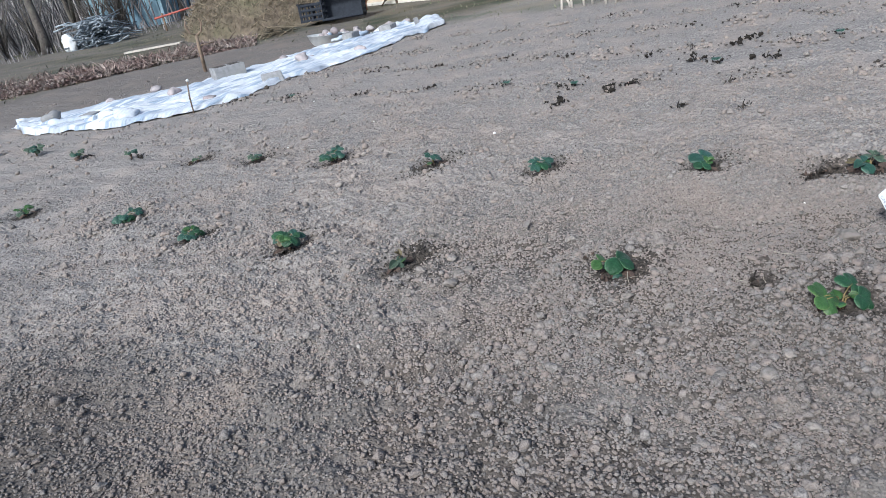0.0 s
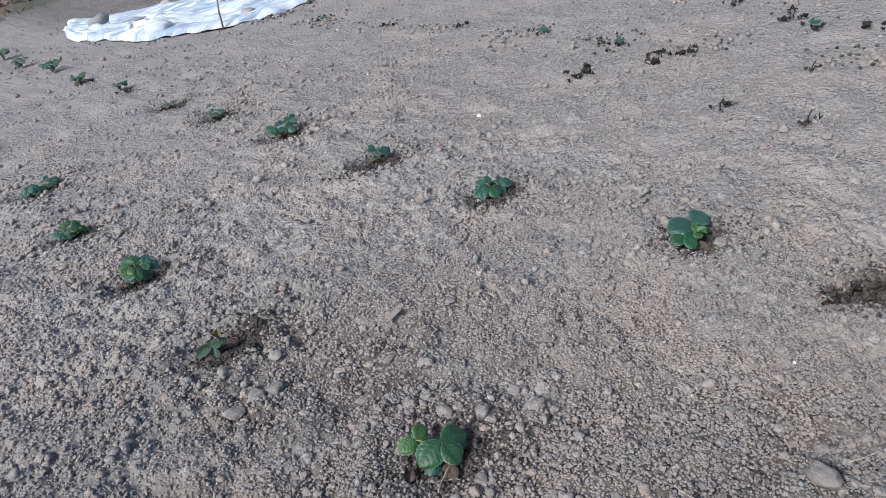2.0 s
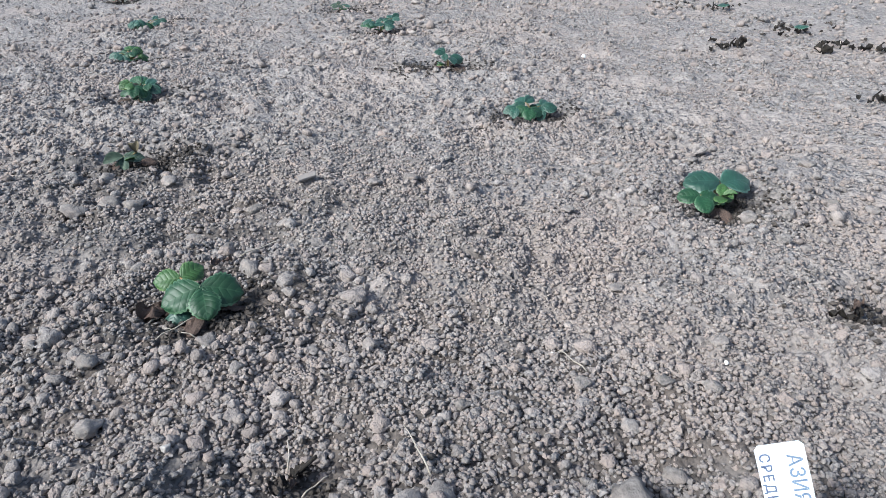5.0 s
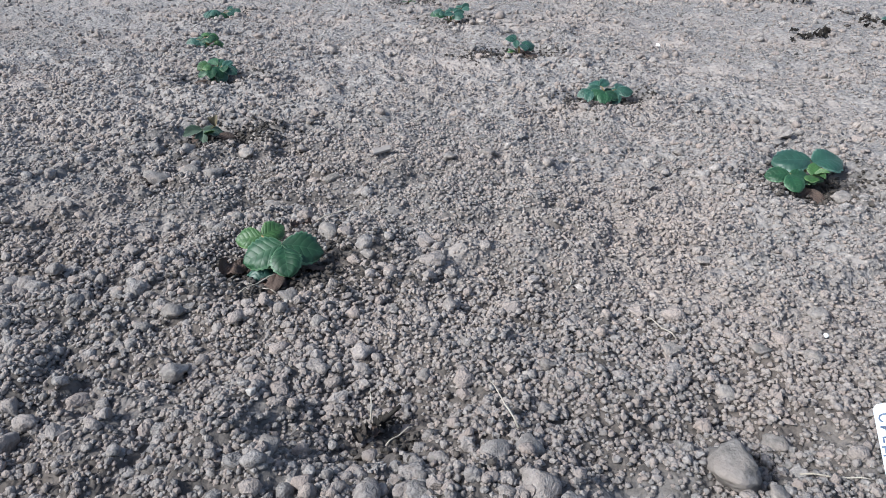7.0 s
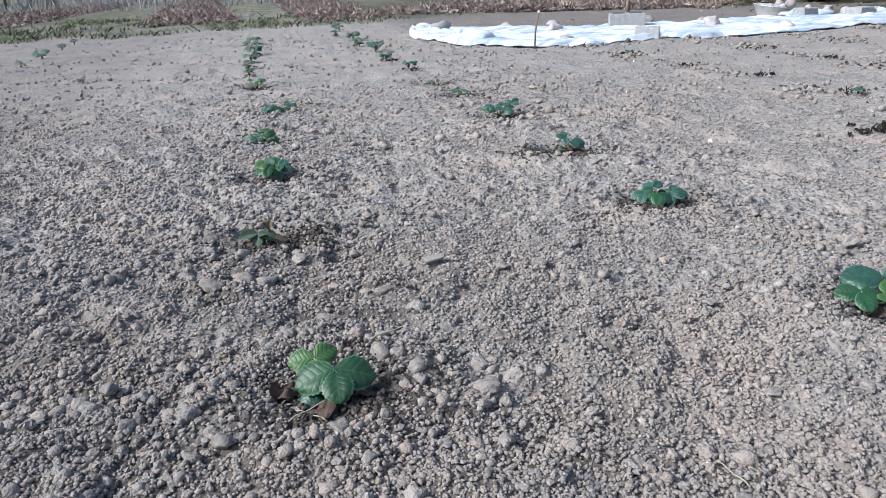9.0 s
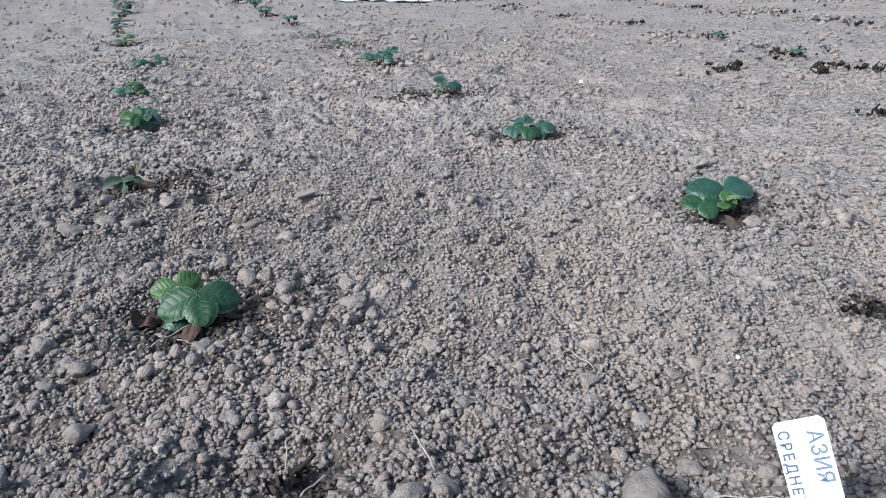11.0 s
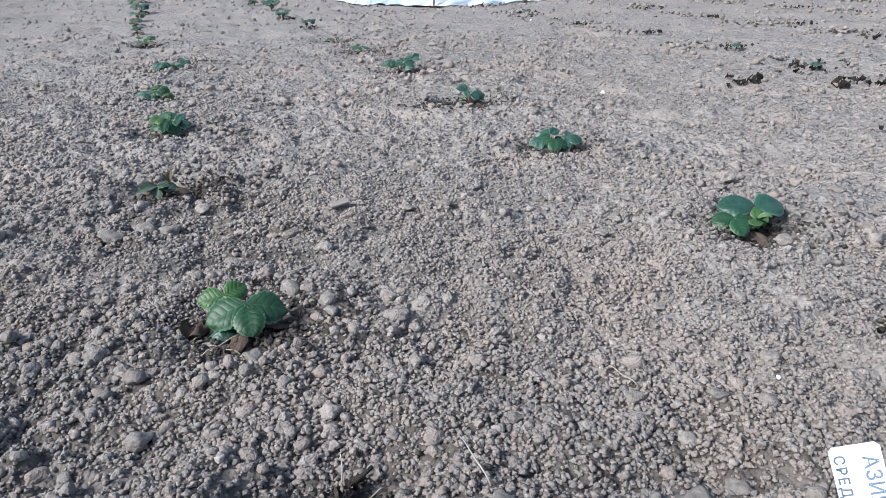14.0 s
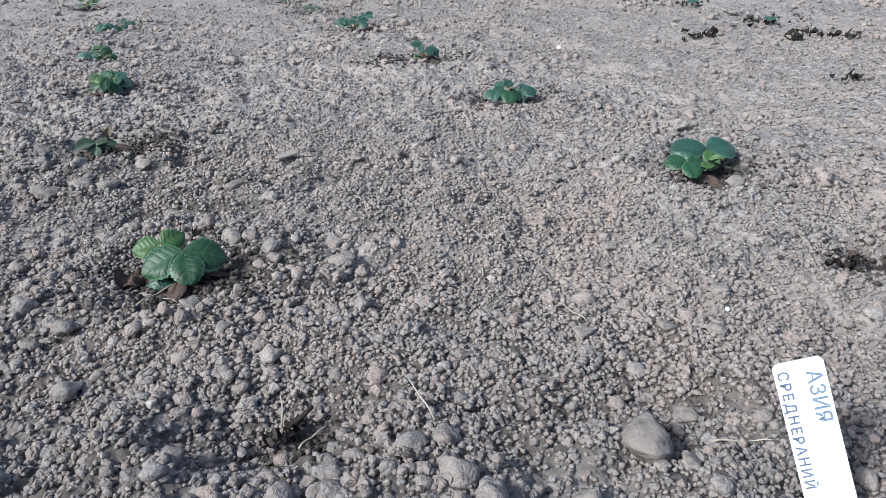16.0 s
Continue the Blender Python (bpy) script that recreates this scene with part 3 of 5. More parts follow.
    groups.append(((np.repeat(tx, k) + d * np.cos(a), np.repeat(ty + rng.normal(0, 0.06, len(ty)), k) + d * np.sin(a), rng.uniform(0.004, 0.015, len(a))), ICO1))
    # clods thrown up round each hole that was dug for a plant
    rx, ry, rr = [], [], []
    for px, py in ROW_A[:6] + ROW_B[:6]:
        n = 95 if px < 0.3 else 60
        a, d = rng.uniform(0, 6.283, n), rng.uniform(0.075, 0.115, n) + np.abs(rng.normal(0, 0.055, n))
        rx.append(px + 1.25 * d * np.cos(a))
        ry.append(py + d * np.sin(a))
        rr.append(0.0050 * (1 - rng.uniform(0, 1, n) * 0.93) ** (-1 / 2.6))
    rx, ry, rr = np.concatenate(rx), np.concatenate(ry), np.concatenate(rr).clip(0.005, 0.0145)
    big = rr > 0.0095
    groups += [((rx[~big], ry[~big], rr[~big]), ICO2), ((rx[big], ry[big], rr[big]), ICO3)]
    v, f = gather([scatter(rng, *g, base) for g, base in groups])
    hard = np.concatenate([np.repeat(rng.uniform(0, 1, len(g[0])) < (0.0 if base is ICO3 else 0.35 if base is ICO2 else 0.28), len(base[1])) for g, base in groups])
    me = mesh_of("soil_crumbs", v, f, ~hard)
    set_field(me, "soil_dark", soil_dark(v[:, 0], v[:, 1]))
    tagged(part("soil_crumbs", me, M_CLOD), "loose dry grey-brown crumbs of tilled soil", "soil crumbs", kind="stuff")
    # damp crumbs turned up round each plant, the hollow's shade painted into their colour
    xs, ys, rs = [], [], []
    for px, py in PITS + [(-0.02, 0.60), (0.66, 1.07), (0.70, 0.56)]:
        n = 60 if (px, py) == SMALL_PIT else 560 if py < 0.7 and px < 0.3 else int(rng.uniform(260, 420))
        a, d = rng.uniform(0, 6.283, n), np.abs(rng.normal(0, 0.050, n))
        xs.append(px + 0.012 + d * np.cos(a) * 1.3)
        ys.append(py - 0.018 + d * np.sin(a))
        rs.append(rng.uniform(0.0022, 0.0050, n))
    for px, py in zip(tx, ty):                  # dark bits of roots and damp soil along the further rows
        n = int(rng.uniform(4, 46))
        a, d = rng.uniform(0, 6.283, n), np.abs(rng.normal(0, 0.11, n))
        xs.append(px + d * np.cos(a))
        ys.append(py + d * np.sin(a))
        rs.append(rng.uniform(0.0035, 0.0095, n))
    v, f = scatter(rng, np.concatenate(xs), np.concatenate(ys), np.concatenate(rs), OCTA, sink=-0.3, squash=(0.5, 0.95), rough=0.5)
    tagged(part("damp_crumbs", mesh_of("damp_crumbs", v, f, rng.uniform(0, 1, len(f)) < 0.5), M_DAMP_SHADE), "damp crumbs of soil round the plants, darkened for the shade of the hollows", "soil crumbs", kind="stuff")


build_crumbs()

# ---- the label ----
def build_label():
    foot, lean = Vector((0.3797, -0.5964, -0.015)), Vector((-0.0114, 0.0505, 0.1105)).normalized()
    wide = Vector((0.81, -0.58, 0.0))
    wide = (wide - lean * wide.dot(lean)).normalized()
    face = wide.cross(lean)
    m = Matrix((wide, lean, face)).transposed().to_4x4()
    m.translation = foot
    lab = thing("plant_label", m, "white plastic plant label with hand-written blue letters stuck in soil", "plant label")
    bm = bmesh.new()
    w, t = 0.0172, 0.0012
    out = [(-0.012, -0.025), (0.008, -0.025), (0.008, 0.004), (w, 0.008), (w, 0.119), (w - 0.003, 0.122), (-w + 0.003, 0.122), (-w, 0.119), (-w, 0.0), (-0.012, -0.002)]
    lo, hi = [bm.verts.new((x, y, -t / 2)) for x, y in out], [bm.verts.new((x, y, t / 2)) for x, y in out]
    bm.faces.new(hi)
    bm.faces.new(lo[::-1])
    for i in range(len(out)):
        j = (i + 1) % len(out)
        bm.faces.new((lo[i], lo[j], hi[j], hi[i]))
    part("plate", bm, M_PLASTIC, lab)

    def line(text, size, x, y, stretch, name, ink):
        cu = bpy.data.curves.new(name, "FONT")
        cu.body, cu.size, cu.offset = text, size, 0.00012
        cu.space_character = stretch
        tmp = new("tmp", cu)
        dg = bpy.context.evaluated_depsgraph_get()
        me = bpy.data.meshes.new_from_object(tmp.evaluated_get(dg))
        bpy.data.objects.remove(tmp)
        bpy.data.curves.remove(cu)
        me.materials.clear()
        # the letters run down the label, their tops towards its other edge
        ob = part(name, me, ink, lab, "hand-written blue-grey letters", Matrix.Translation((x, y, 0.0009)) @ pose(0, 0, 0, 0, 0, -90))
        return ob

    line("АЗИЯ", 0.0142, 0.0040, 0.113, 1.06, "writing", M_INK_PALE)
    line("СРЕДНЕРАНИЙ", 0.0100, -0.0148, 0.116, 1.26, "writing", M_INK)


build_label()


# ---- strawberry plants ----
def leaflet_mesh(name, seed, fold=18, droop=0.25, width=0.80, curl=0.0, teeth=9):
    """A toothed, folded and pleated leaflet, one unit long from its stalk at the origin along +x."""
    rng = np.random.default_rng(seed)
    nu, nv = 28, 7
    u = np.linspace(0, 1, nu)
    half = width / 2 * np.sin(np.pi * np.clip(u, 0, 1) ** 1.1) ** 0.66
    half = np.maximum(half, 0.012)
    saw = 1 + 0.24 * (np.abs(((u * teeth) % 1.0) - 0.35) - 0.25) * (u > 0.22)
    verts, uvs = [], []
    wob = rng.uniform(-1, 1, 4)
    for i, a in enumerate(u):
        for j in range(nv):
            t = j / (nv - 1) * 2 - 1
            w = half[i] * (saw[i] if abs(t) == 1 else 1)
            yy = t * w
            z = abs(yy) * math.tan(radians(fold)) - droop * a * a * 0.5
            z += 0.012 * math.sin(21 * (a - 0.38 * abs(t)) + wob[2]) * min(1, 4 * a) * (0.35 + 0.65 * abs(t)) + 0.05 * wob[3] * math.sin(5 * a + 2 * t) * abs(t)
            z += 0.03 * wob[0] * math.sin(3 * a + wob[1] * 3) * t + curl * (abs(t) ** 3) * 0.25 * half[i] / (width / 2)
            x = a + (0.045 * (1 - abs(t)) if 0 < i < nu - 1 else 0) - 0.02 * abs(t)
            verts.append((x, yy, z))
            uvs.append((a, 0.5 + 0.5 * t))
    faces = [(i * nv + j, i * nv + j + 1, (i + 1) * nv + j + 1, (i + 1) * nv + j) for i in range(nu - 1) for j in range(nv - 1)]
    faces = [(a, d, c, b) for a, b, c, d in faces]
    me = mesh_of(name, verts, faces)
    uv = me.uv_layers.new(name="UVMap")
    idx = np.zeros(len(me.loops), np.int32)
    me.loops.foreach_get("vertex_index", idx)
    uv.data.foreach_set("uv", np.array(uvs, np.float32)[idx].ravel())
    return me


LEAFLETS = {}


def leaflet(kind, material):
    key = (kind, material.name)
    if key not in LEAFLETS:
        shapes = {"flat": (1, 4, 0.44, 0.90, -0.75), "folded": (2, 24, 0.60, 0.92, -0.95), "drooping": (3, 4, 0.95, 0.92, -1.0),
                  "cupped": (4, 14, 0.15, 0.94, 0.25), "narrow": (5, 38, 0.3, 0.62, 0.1), "rolled": (6, 30, 0.4, 0.7, -1.0), "broad": (7, 10, 0.75, 1.06, -0.95), "pointed": (8, 26, 0.55, 0.68, -0.5)}
        s = shapes[kind]
        me = leaflet_mesh("leaflet", s[0], s[1], s[2], s[3], s[4])
        me.materials.append(material)
        LEAFLETS[key] = me
    return LEAFLETS[key]


def strawberry(x, y, leaves, label, turn=0, size=1.0, dry=0, face=250, tilt=22, close=0.62):
    """leaves: hub (dx, dy, z) in metres, leaflet length, material, and each leaflet's (azimuth, rise, roll, kind)."""
    rng = random.Random(int((x * 13 + y * 71) * 1000))
    plant = thing("strawberry_plant", pose(x, y, gz(x, y) + 0.014, 0, 0, turn), label, "strawberry plant", "strawberry plants in the rows")
    plant.scale = (size, size, size)
    f_az = radians(face - turn)
    tip = Matrix.Rotation(radians(tilt), 4, (-math.sin(f_az), math.cos(f_az), 0))
    for (hx, hy, hz), length, material, blades in leaves:
        hz, length, hx, hy = hz * 0.66 + 0.004, length * 0.90, hx * close, hy * close
        bend = Vector((hx * 0.25, hy * 0.25, hz * 0.65))
        v, f = tube([(0, 0, -0.026), tuple(bend), (hx * 0.7, hy * 0.7, hz * 0.97), (hx, hy, hz)], [0.0020, 0.0016, 0.0013, 0.0012], 6)
        leaf = part("leaf", mesh_of("petiole", v, f), M_PETIOLE, plant)
        for az, rise, roll, kind in blades:
            m = Matrix.Translation((hx, hy, hz)) @ tip @ Euler((radians(roll), radians(-rise), radians(az))).to_matrix().to_4x4() @ Matrix.Diagonal((length, length, length, 1))
            part("leaflet", leaflet(kind, material), None, leaf, m=m)
    crown_v, crown_f = lump(np.random.default_rng(rng.randrange(9999)), ICO1)
    part("crown", mesh_of("crown", crown_v * np.array((0.009, 0.009, 0.008)) + np.array((0, 0, 0.0)), crown_f), M_DRY, plant)
    for k in range(3):                       # the heart: small folded leaflets
        a = rng.uniform(0, 360)
        m = pose(0.006 * math.cos(radians(a)), 0.006 * math.sin(radians(a)), 0.008, 0, -rng.uniform(15, 50), a) @ Matrix.Diagonal((0.026, 0.026, 0.026, 1))
        part("young_leaf", leaflet("folded", M_LEAF_YOUNG if k else M_LEAF), None, plant, m=m)
    for k in range(dry):
        a = rng.uniform(0, 360)
        m = pose(0.022 * math.cos(radians(a)), 0.022 * math.sin(radians(a)), 0.004, rng.uniform(-30, 30), rng.uniform(-5, 25), a + rng.uniform(-40, 40)) @ Matrix.Diagonal((0.038, 0.038, 0.038, 1))
        part("dead_leaf", leaflet("rolled", M_DRY), None, plant, "dry brown leaf", m)
    return plant


def bushy(x, y, seed, label, n, wx, wy, length, mats, rise=(-8, 26), dry=2, lift=0.045):
    """A plant of several small leaves, spread wx by wy."""
    r = random.Random(seed)
    leaves = []
    for k in range(n):
        a = 360 * k / n + r.uniform(-25, 25)
        d = r.uniform(0.45, 1)
        leaves.append(((wx * d * math.cos(radians(a)), wy * d * math.sin(radians(a)), lift * r.uniform(0.5, 1.1)), length * r.uniform(0.75, 1.1), mats[k % len(mats)],
                       [(a + o + r.uniform(-15, 15), r.uniform(*rise), r.uniform(-14, 14) + 16 * math.cos(radians(a + o)), r.choice(("folded", "pointed", "pointed", "drooping"))) for o in (-72, 0, 72)]))
    return strawberry(x, y, leaves, label, dry=dry, close=1.0, tilt=17)


# the plants by the camera, each as it stands
strawberry(*ROW_A[0], [
    ((-0.036, 0.020, 0.036), 0.040, M_LEAF_YOUNG, [(165, 14, -18, "folded"), (225, 2, 0, "drooping")]),
    ((-0.030, 0.026, 0.040), 0.040, M_LEAF_YOUNG, [(98, 34, 0, "folded"), (38, 24, 14, "folded"), (290, 0, 0, "folded")]),
    ((0.040, -0.012, 0.034), 0.040, M_LEAF, [(112, 22, -10, "folded"), (18, 12, 14, "folded"), (250, 0, 0, "drooping")]),
    ((0.010, -0.030, 0.024), 0.040, M_LEAF, [(205, 4, -14, "folded"), (270, 0, 0, "drooping"), (335, 6, 14, "folded")]),
    ((0.004, -0.01, 0.022), 0.026, M_LEAF_YOUNG, [(230, 20, 0, "narrow"), (290, 20, 0, "narrow")]),
], "green strawberry plant with two open leaves in dark soil", dry=3, close=1.05)
strawberry(*ROW_A[1], [
    ((0.006, -0.010, 0.046), 0.055, M_LEAF, [(186, -4, -20, "folded"), (342, -6, 18, "folded")]),
    ((0.008, -0.014, 0.044), 0.046, M_LEAF, [(268, -6, -4, "folded")]),
    ((-0.016, 0.026, 0.044), 0.036, M_LEAF_YOUNG, [(172, 6, -28, "folded"), (22, 8, 28, "folded")]),
    ((-0.024, -0.014, 0.016), 0.034, M_LEAF_BLUE, [(235, -12, 0, "drooping"), (285, -14, 0, "drooping")]),
], "green strawberry plant with five broad toothed leaflets", dry=6, close=0.95, tilt=12)
strawberry(*ROW_A[2], [
    ((-0.015, 0.004, 0.020), 0.050, M_LEAF_DULL, [(186, 4, -20, "narrow"), (352, -8, 14, "pointed"), (250, -14, 0, "pointed")]),
    ((0.030, 0.012, 0.026), 0.030, M_LEAF_RED, [(60, 50, 0, "narrow"), (120, 45, 10, "narrow")]),
], "half-buried small strawberry plant with folded and reddened leaves", dry=3, size=0.85)
bushy(*ROW_A[3], 21, "bushy green strawberry plant with a young yellow-green leaf", 7, 0.030, 0.030, 0.040, (M_LEAF, M_LEAF, M_LEAF_BLUE, M_LEAF_RED, M_LEAF_YOUNG, M_LEAF, M_LEAF_BLUE), (-26, 26), lift=0.062)
bushy(*ROW_A[4], 22, "strawberry plant with blue-green and yellow-green leaves", 6, 0.044, 0.022, 0.036, (M_LEAF_YOUNG, M_LEAF_YOUNG, M_LEAF, M_LEAF_BLUE, M_LEAF_BLUE, M_LEAF), (-22, 24), lift=0.050)
bushy(*ROW_A[5], 23, "low spreading blue-green strawberry plant with broad leaves", 7, 0.060, 0.026, 0.038, (M_LEAF_BLUE, M_LEAF_BLUE, M_LEAF), (-20, 18), lift=0.04)
strawberry(*ROW_B[0], [
    ((-0.040, 0.012, 0.034), 0.050, M_LEAF_BLUE, [(160, 4, -18, "narrow"), (225, -6, 0, "folded"), (20, 8, 16, "narrow")]),
    ((0.026, -0.004, 0.030), 0.036, M_LEAF_DULL, [(330, 8, 12, "narrow"), (262, -4, 0, "folded"), (40, 14, 10, "narrow"), (120, 16, 0, "folded")]),
    ((0.044, -0.014, 0.022), 0.032, M_LEAF_DULL, [(10, 5, 12, "folded"), (290, -6, 0, "drooping"), (215, 0, 0, "narrow")]),
    ((0.0, 0.03, 0.018), 0.036, M_LEAF_RED, [(60, 10, 0, "rolled"), (110, 5, 0, "rolled")]),
], "grey-green strawberry plant with dried leaves in a hollow", dry=8, close=1.0, tilt=8)
strawberry(*ROW_B[1], [
    ((0.012, 0.002, 0.050), 0.062, M_LEAF_BLUE, [(162, 12, -18, "folded")]),
    ((0.014, 0.000, 0.046), 0.062, M_LEAF_BLUE, [(356, 8, 18, "folded")]),
    ((-0.036, -0.012, 0.034), 0.038, M_LEAF, [(160, 8, -24, "folded"), (258, -6, 0, "folded"), (340, -2, 20, "folded")]),
    ((0.002, -0.020, 0.026), 0.026, M_LEAF_YOUNG, [(270, 24, 0, "narrow"), (320, 30, 0, "narrow"), (60, 45, 0, "folded"), (215, 20, 0, "folded")]),
], "green strawberry plant with two broad leaves and a yellow shoot", dry=3, close=1.0, tilt=8)
bushy(*ROW_B[2], 31, "flattened green strawberry plant lying close to the soil", 6, 0.048, 0.022, 0.036, (M_LEAF_BLUE, M_LEAF, M_LEAF_BLUE), (-14, 16), dry=3, lift=0.042)
bushy(*ROW_B[3], 32, "small strawberry plant with cupped blue-green leaves", 2, 0.014, 0.012, 0.040, (M_LEAF_BLUE,), (-20, 25), dry=5, lift=0.06)
bushy(*ROW_B[4], 33, "wide dark blue-green strawberry plant over a shaded hollow", 5, 0.058, 0.024, 0.044, (M_LEAF_BLUE, M_LEAF_BLUE, M_LEAF), (-5, 24), dry=2, lift=0.06)


def random_plant(x, y, seed, label, size=1.0, young=False):
    r = random.Random(seed)
    mats = (M_LEAF_YOUNG, M_LEAF_DULL) if young else r.choice(((M_LEAF_DULL, M_LEAF_BLUE), (M_LEAF_DULL,), (M_LEAF_BLUE, M_LEAF_DULL, M_LEAF_DULL)))
    return bushy(x, y, seed, label, r.choice((3, 4, 5)), 0.036 * size, 0.026 * size, 0.040 * size, mats, (-12, 28), r.choice((0, 2, 3)), 0.05 * size)


random_plant(*ROW_A[6], 5, "small yellow-green strawberry plant in dry soil", 0.75, True)
random_plant(*ROW_B[5], 6, "small grey-green strawberry plant in dry soil", 0.8)
random_plant(*ROW_B[6], 7, "tiny strawberry plant half hidden by crumbs", 0.6)
far_rng = random.Random(3)
for k, (x, y, s) in enumerate([(-0.14, 3.35, 0.55), (-0.15, 3.8, 0.7), (-0.14, 4.3, 0.95), (-0.12, 4.75, 1.1), (-0.15, 5.2, 1.2), (-0.12, 5.75, 1.1),
                               (0.72, 3.25, 0.7), (0.68, 3.77, 0.8), (0.70, 4.35, 1.05), (0.66, 4.9, 1.15), (0.68, 5.45, 1.2), (0.60, 6.1, 0.9), (0.70, 6.8, 0.9), (0.73, 7.4, 0.9),
                               (-1.74, 5.6, 1.2), (-1.73, 5.0, 0.7), (-1.73, 4.32, 0.6), (-1.85, 7.2, 0.9), (-1.8, 6.5, 0.7), (0.74, 8.0, 0.9)]):
    random_plant(x, y, 100 + k, far_rng.choice(("dark green strawberry plant further along the row", "grey-green strawberry plant with drooping leaves")), s)


# ---- withered plants of the further rows ----
def crumpled(seed):
    rng = np.random.default_rng(seed)
    n = 9
    g = np.linspace(-1, 1, n)
    gx, gy = np.meshgrid(g, g)
    r = np.hypot(gx, gy)
    z = 0.6 * vnoise(gx * 1.2 + seed * 7, gy * 1.2, 40) + 0.4 * vnoise(gx * 2.6, gy * 2.6 + seed * 3, 41) + 0.55 * gy ** 2 + 0.1
    k = 1 / np.maximum(1, r * (0.9 + 0.25 * vnoise(gx * 2 + seed, gy * 2, 42)))
    v = np.stack([gx * k + rng.normal(0, 0.045, gx.shape), gy * k * 0.62 + rng.normal(0, 0.04, gx.shape), z], -1).reshape(-1, 3)
    i = (np.arange(n - 1)[:, None] * n + np.arange(n - 1)[None]).ravel()
    return mesh_of("withered_leaf", v, np.stack([i, i + 1, i + n + 1, i + n], -1))


CRUMPLED, CRUMPLED_BROWN, CRUMPLED_DRY = ([crumpled(k) for k in range(5)] for _ in range(3))
for many, mat in ((CRUMPLED, M_WITHER), (CRUMPLED_BROWN, M_WITHER_BROWN), (CRUMPLED_DRY, M_DRY)):
    for me in many:
        me.materials.append(mat)


def withered(x, y, seed, spread=0.06, count=8, green=False, black=False):
    r = random.Random(seed)
    p = thing("withered_plant", pose(x, y, gz(x, y)), ("blackened withered plant lying flat on dry soil" if black else "brown withered plant with a few green shreds" if green else "brown withered plant lying flat on dry soil"),
              "withered plant", "withered plants of the further rows")
    for k in range(count + 3 if black else count + count // 2):
        a, d = r.uniform(0, 6.283), spread * (1.5 if black else 1) * r.uniform(0, 1) ** 0.6
        s = r.uniform(0.007, 0.016) if black else r.uniform(0.004, 0.011)
        m = pose(d * math.cos(a) * 1.4, d * math.sin(a), 0.010 + gz(x + d * math.cos(a) * 1.4, y + d * math.sin(a)) - gz(x, y), r.uniform(-25, 25), r.uniform(-25, 25), r.uniform(0, 360)) @ Matrix.Diagonal((s, s, s, 1))
        part("leaf", (CRUMPLED_BROWN if not black and k % 3 == 0 else CRUMPLED)[k % 5], None, p, m=m)
    if green:
        part("green_leaf", leaflet("folded", M_LEAF_BLUE), None, p, "grey-green leaf", pose(0.01, -0.01, 0.02, 0, -15, 200) @ Matrix.Diagonal((0.05, 0.05, 0.05, 1)))
    v, f = tube([(0, 0, -0.01), (0.006, 0.004, 0.012), (0.02, 0.0, 0.026)], [0.003, 0.0025, 0.002], 5)
    part("stem", mesh_of("stem", v, f), M_WITHER, p)


BLACK = {(1.64, 0.95), (1.88, 0.76), (1.96, 0.70), (2.49, 0.55), (2.37, 0.16), (2.80, 0.40), (2.92, 0.36), (4.28, -0.23)}
for k, (x, y, sp, n, g) in enumerate([
        (1.64, 0.95, 0.04, 7, 0), (1.88, 0.76, 0.035, 7, 0), (1.96, 0.70, 0.03, 4, 0), (2.03, 1.06, 0.10, 12, 1), (2.10, 1.52, 0.07, 9, 1), (2.06, 2.06, 0.06, 8, 0),
        (2.08, 3.3, 0.07, 8, 1), (2.06, 2.62, 0.05, 6, 0), (2.02, 3.85, 0.05, 6, 0),
        (2.72, 0.88, 0.08, 9, 0), (2.49, 0.55, 0.04, 6, 0), (2.35, 0.42, 0.10, 9, 1), (2.37, 0.16, 0.05, 7, 0), (2.90, -0.06, 0.08, 9, 1), (2.80, 0.40, 0.04, 9, 0), (2.92, 0.36, 0.04, 8, 0),
        (2.78, 1.46, 0.06, 7, 0), (2.87, 1.95, 0.06, 7, 0), (2.80, 2.5, 0.05, 6, 0), (2.79, 3.06, 0.08, 9, 0), (3.32, -0.37, 0.05, 6, 0),
        (4.23, 0.83, 0.05, 6, 0), (4.10, 0.42, 0.07, 7, 0), (4.28, -0.23, 0.08, 9, 1), (3.55, 0.9, 0.05, 5, 0), (3.6, 1.7, 0.06, 6, 0), (3.5, 2.6, 0.06, 6, 0), (4.3, 1.8, 0.05, 5, 0),
        (0.70, 3.71, 0.05, 6, 0), (0.74, 3.17, 0.05, 6, 0), (1.5, 0.32, 0.03, 4, 0), (1.48, 0.05, 0.03, 4, 0), (1.85, 0.2, 0.03, 3, 0)]):
    withered(x, y, 300 + k, sp, n, bool(g), (x, y) in BLACK)


def dry_leaf(x, y, size, az, tip=20):
    size *= 0.55
    ob = part("dry_leaf", CRUMPLED_DRY[int(az) % 5], None, m=pose(x, y, gz(x, y) + 0.006, tip, 10, az) @ Matrix.Diagonal((size, size, size, 1)))
    tagged(ob, "curled dry brown leaf beside a plant", "dry leaf", "dry leaves beside the plants")


for x, y, sz, az in [(-0.064, -0.022, 0.032, 30), (-0.045, -0.028, 0.014, 110), (0.02, 0.065, 0.016, 60), (0.035, 0.05, 0.012, 200), (-0.115, 0.59, 0.02, 15), (0.04, -0.34, 0.012, 80), (0.70, 1.08, 0.02, 40),
                     (0.74, -0.50, 0.022, 75), (0.82, -0.44, 0.018, 140), (0.70, 0.56, 0.014, 95), (-0.01, -0.56, 0.016, 22)]:
    dry_leaf(x, y, sz, az)
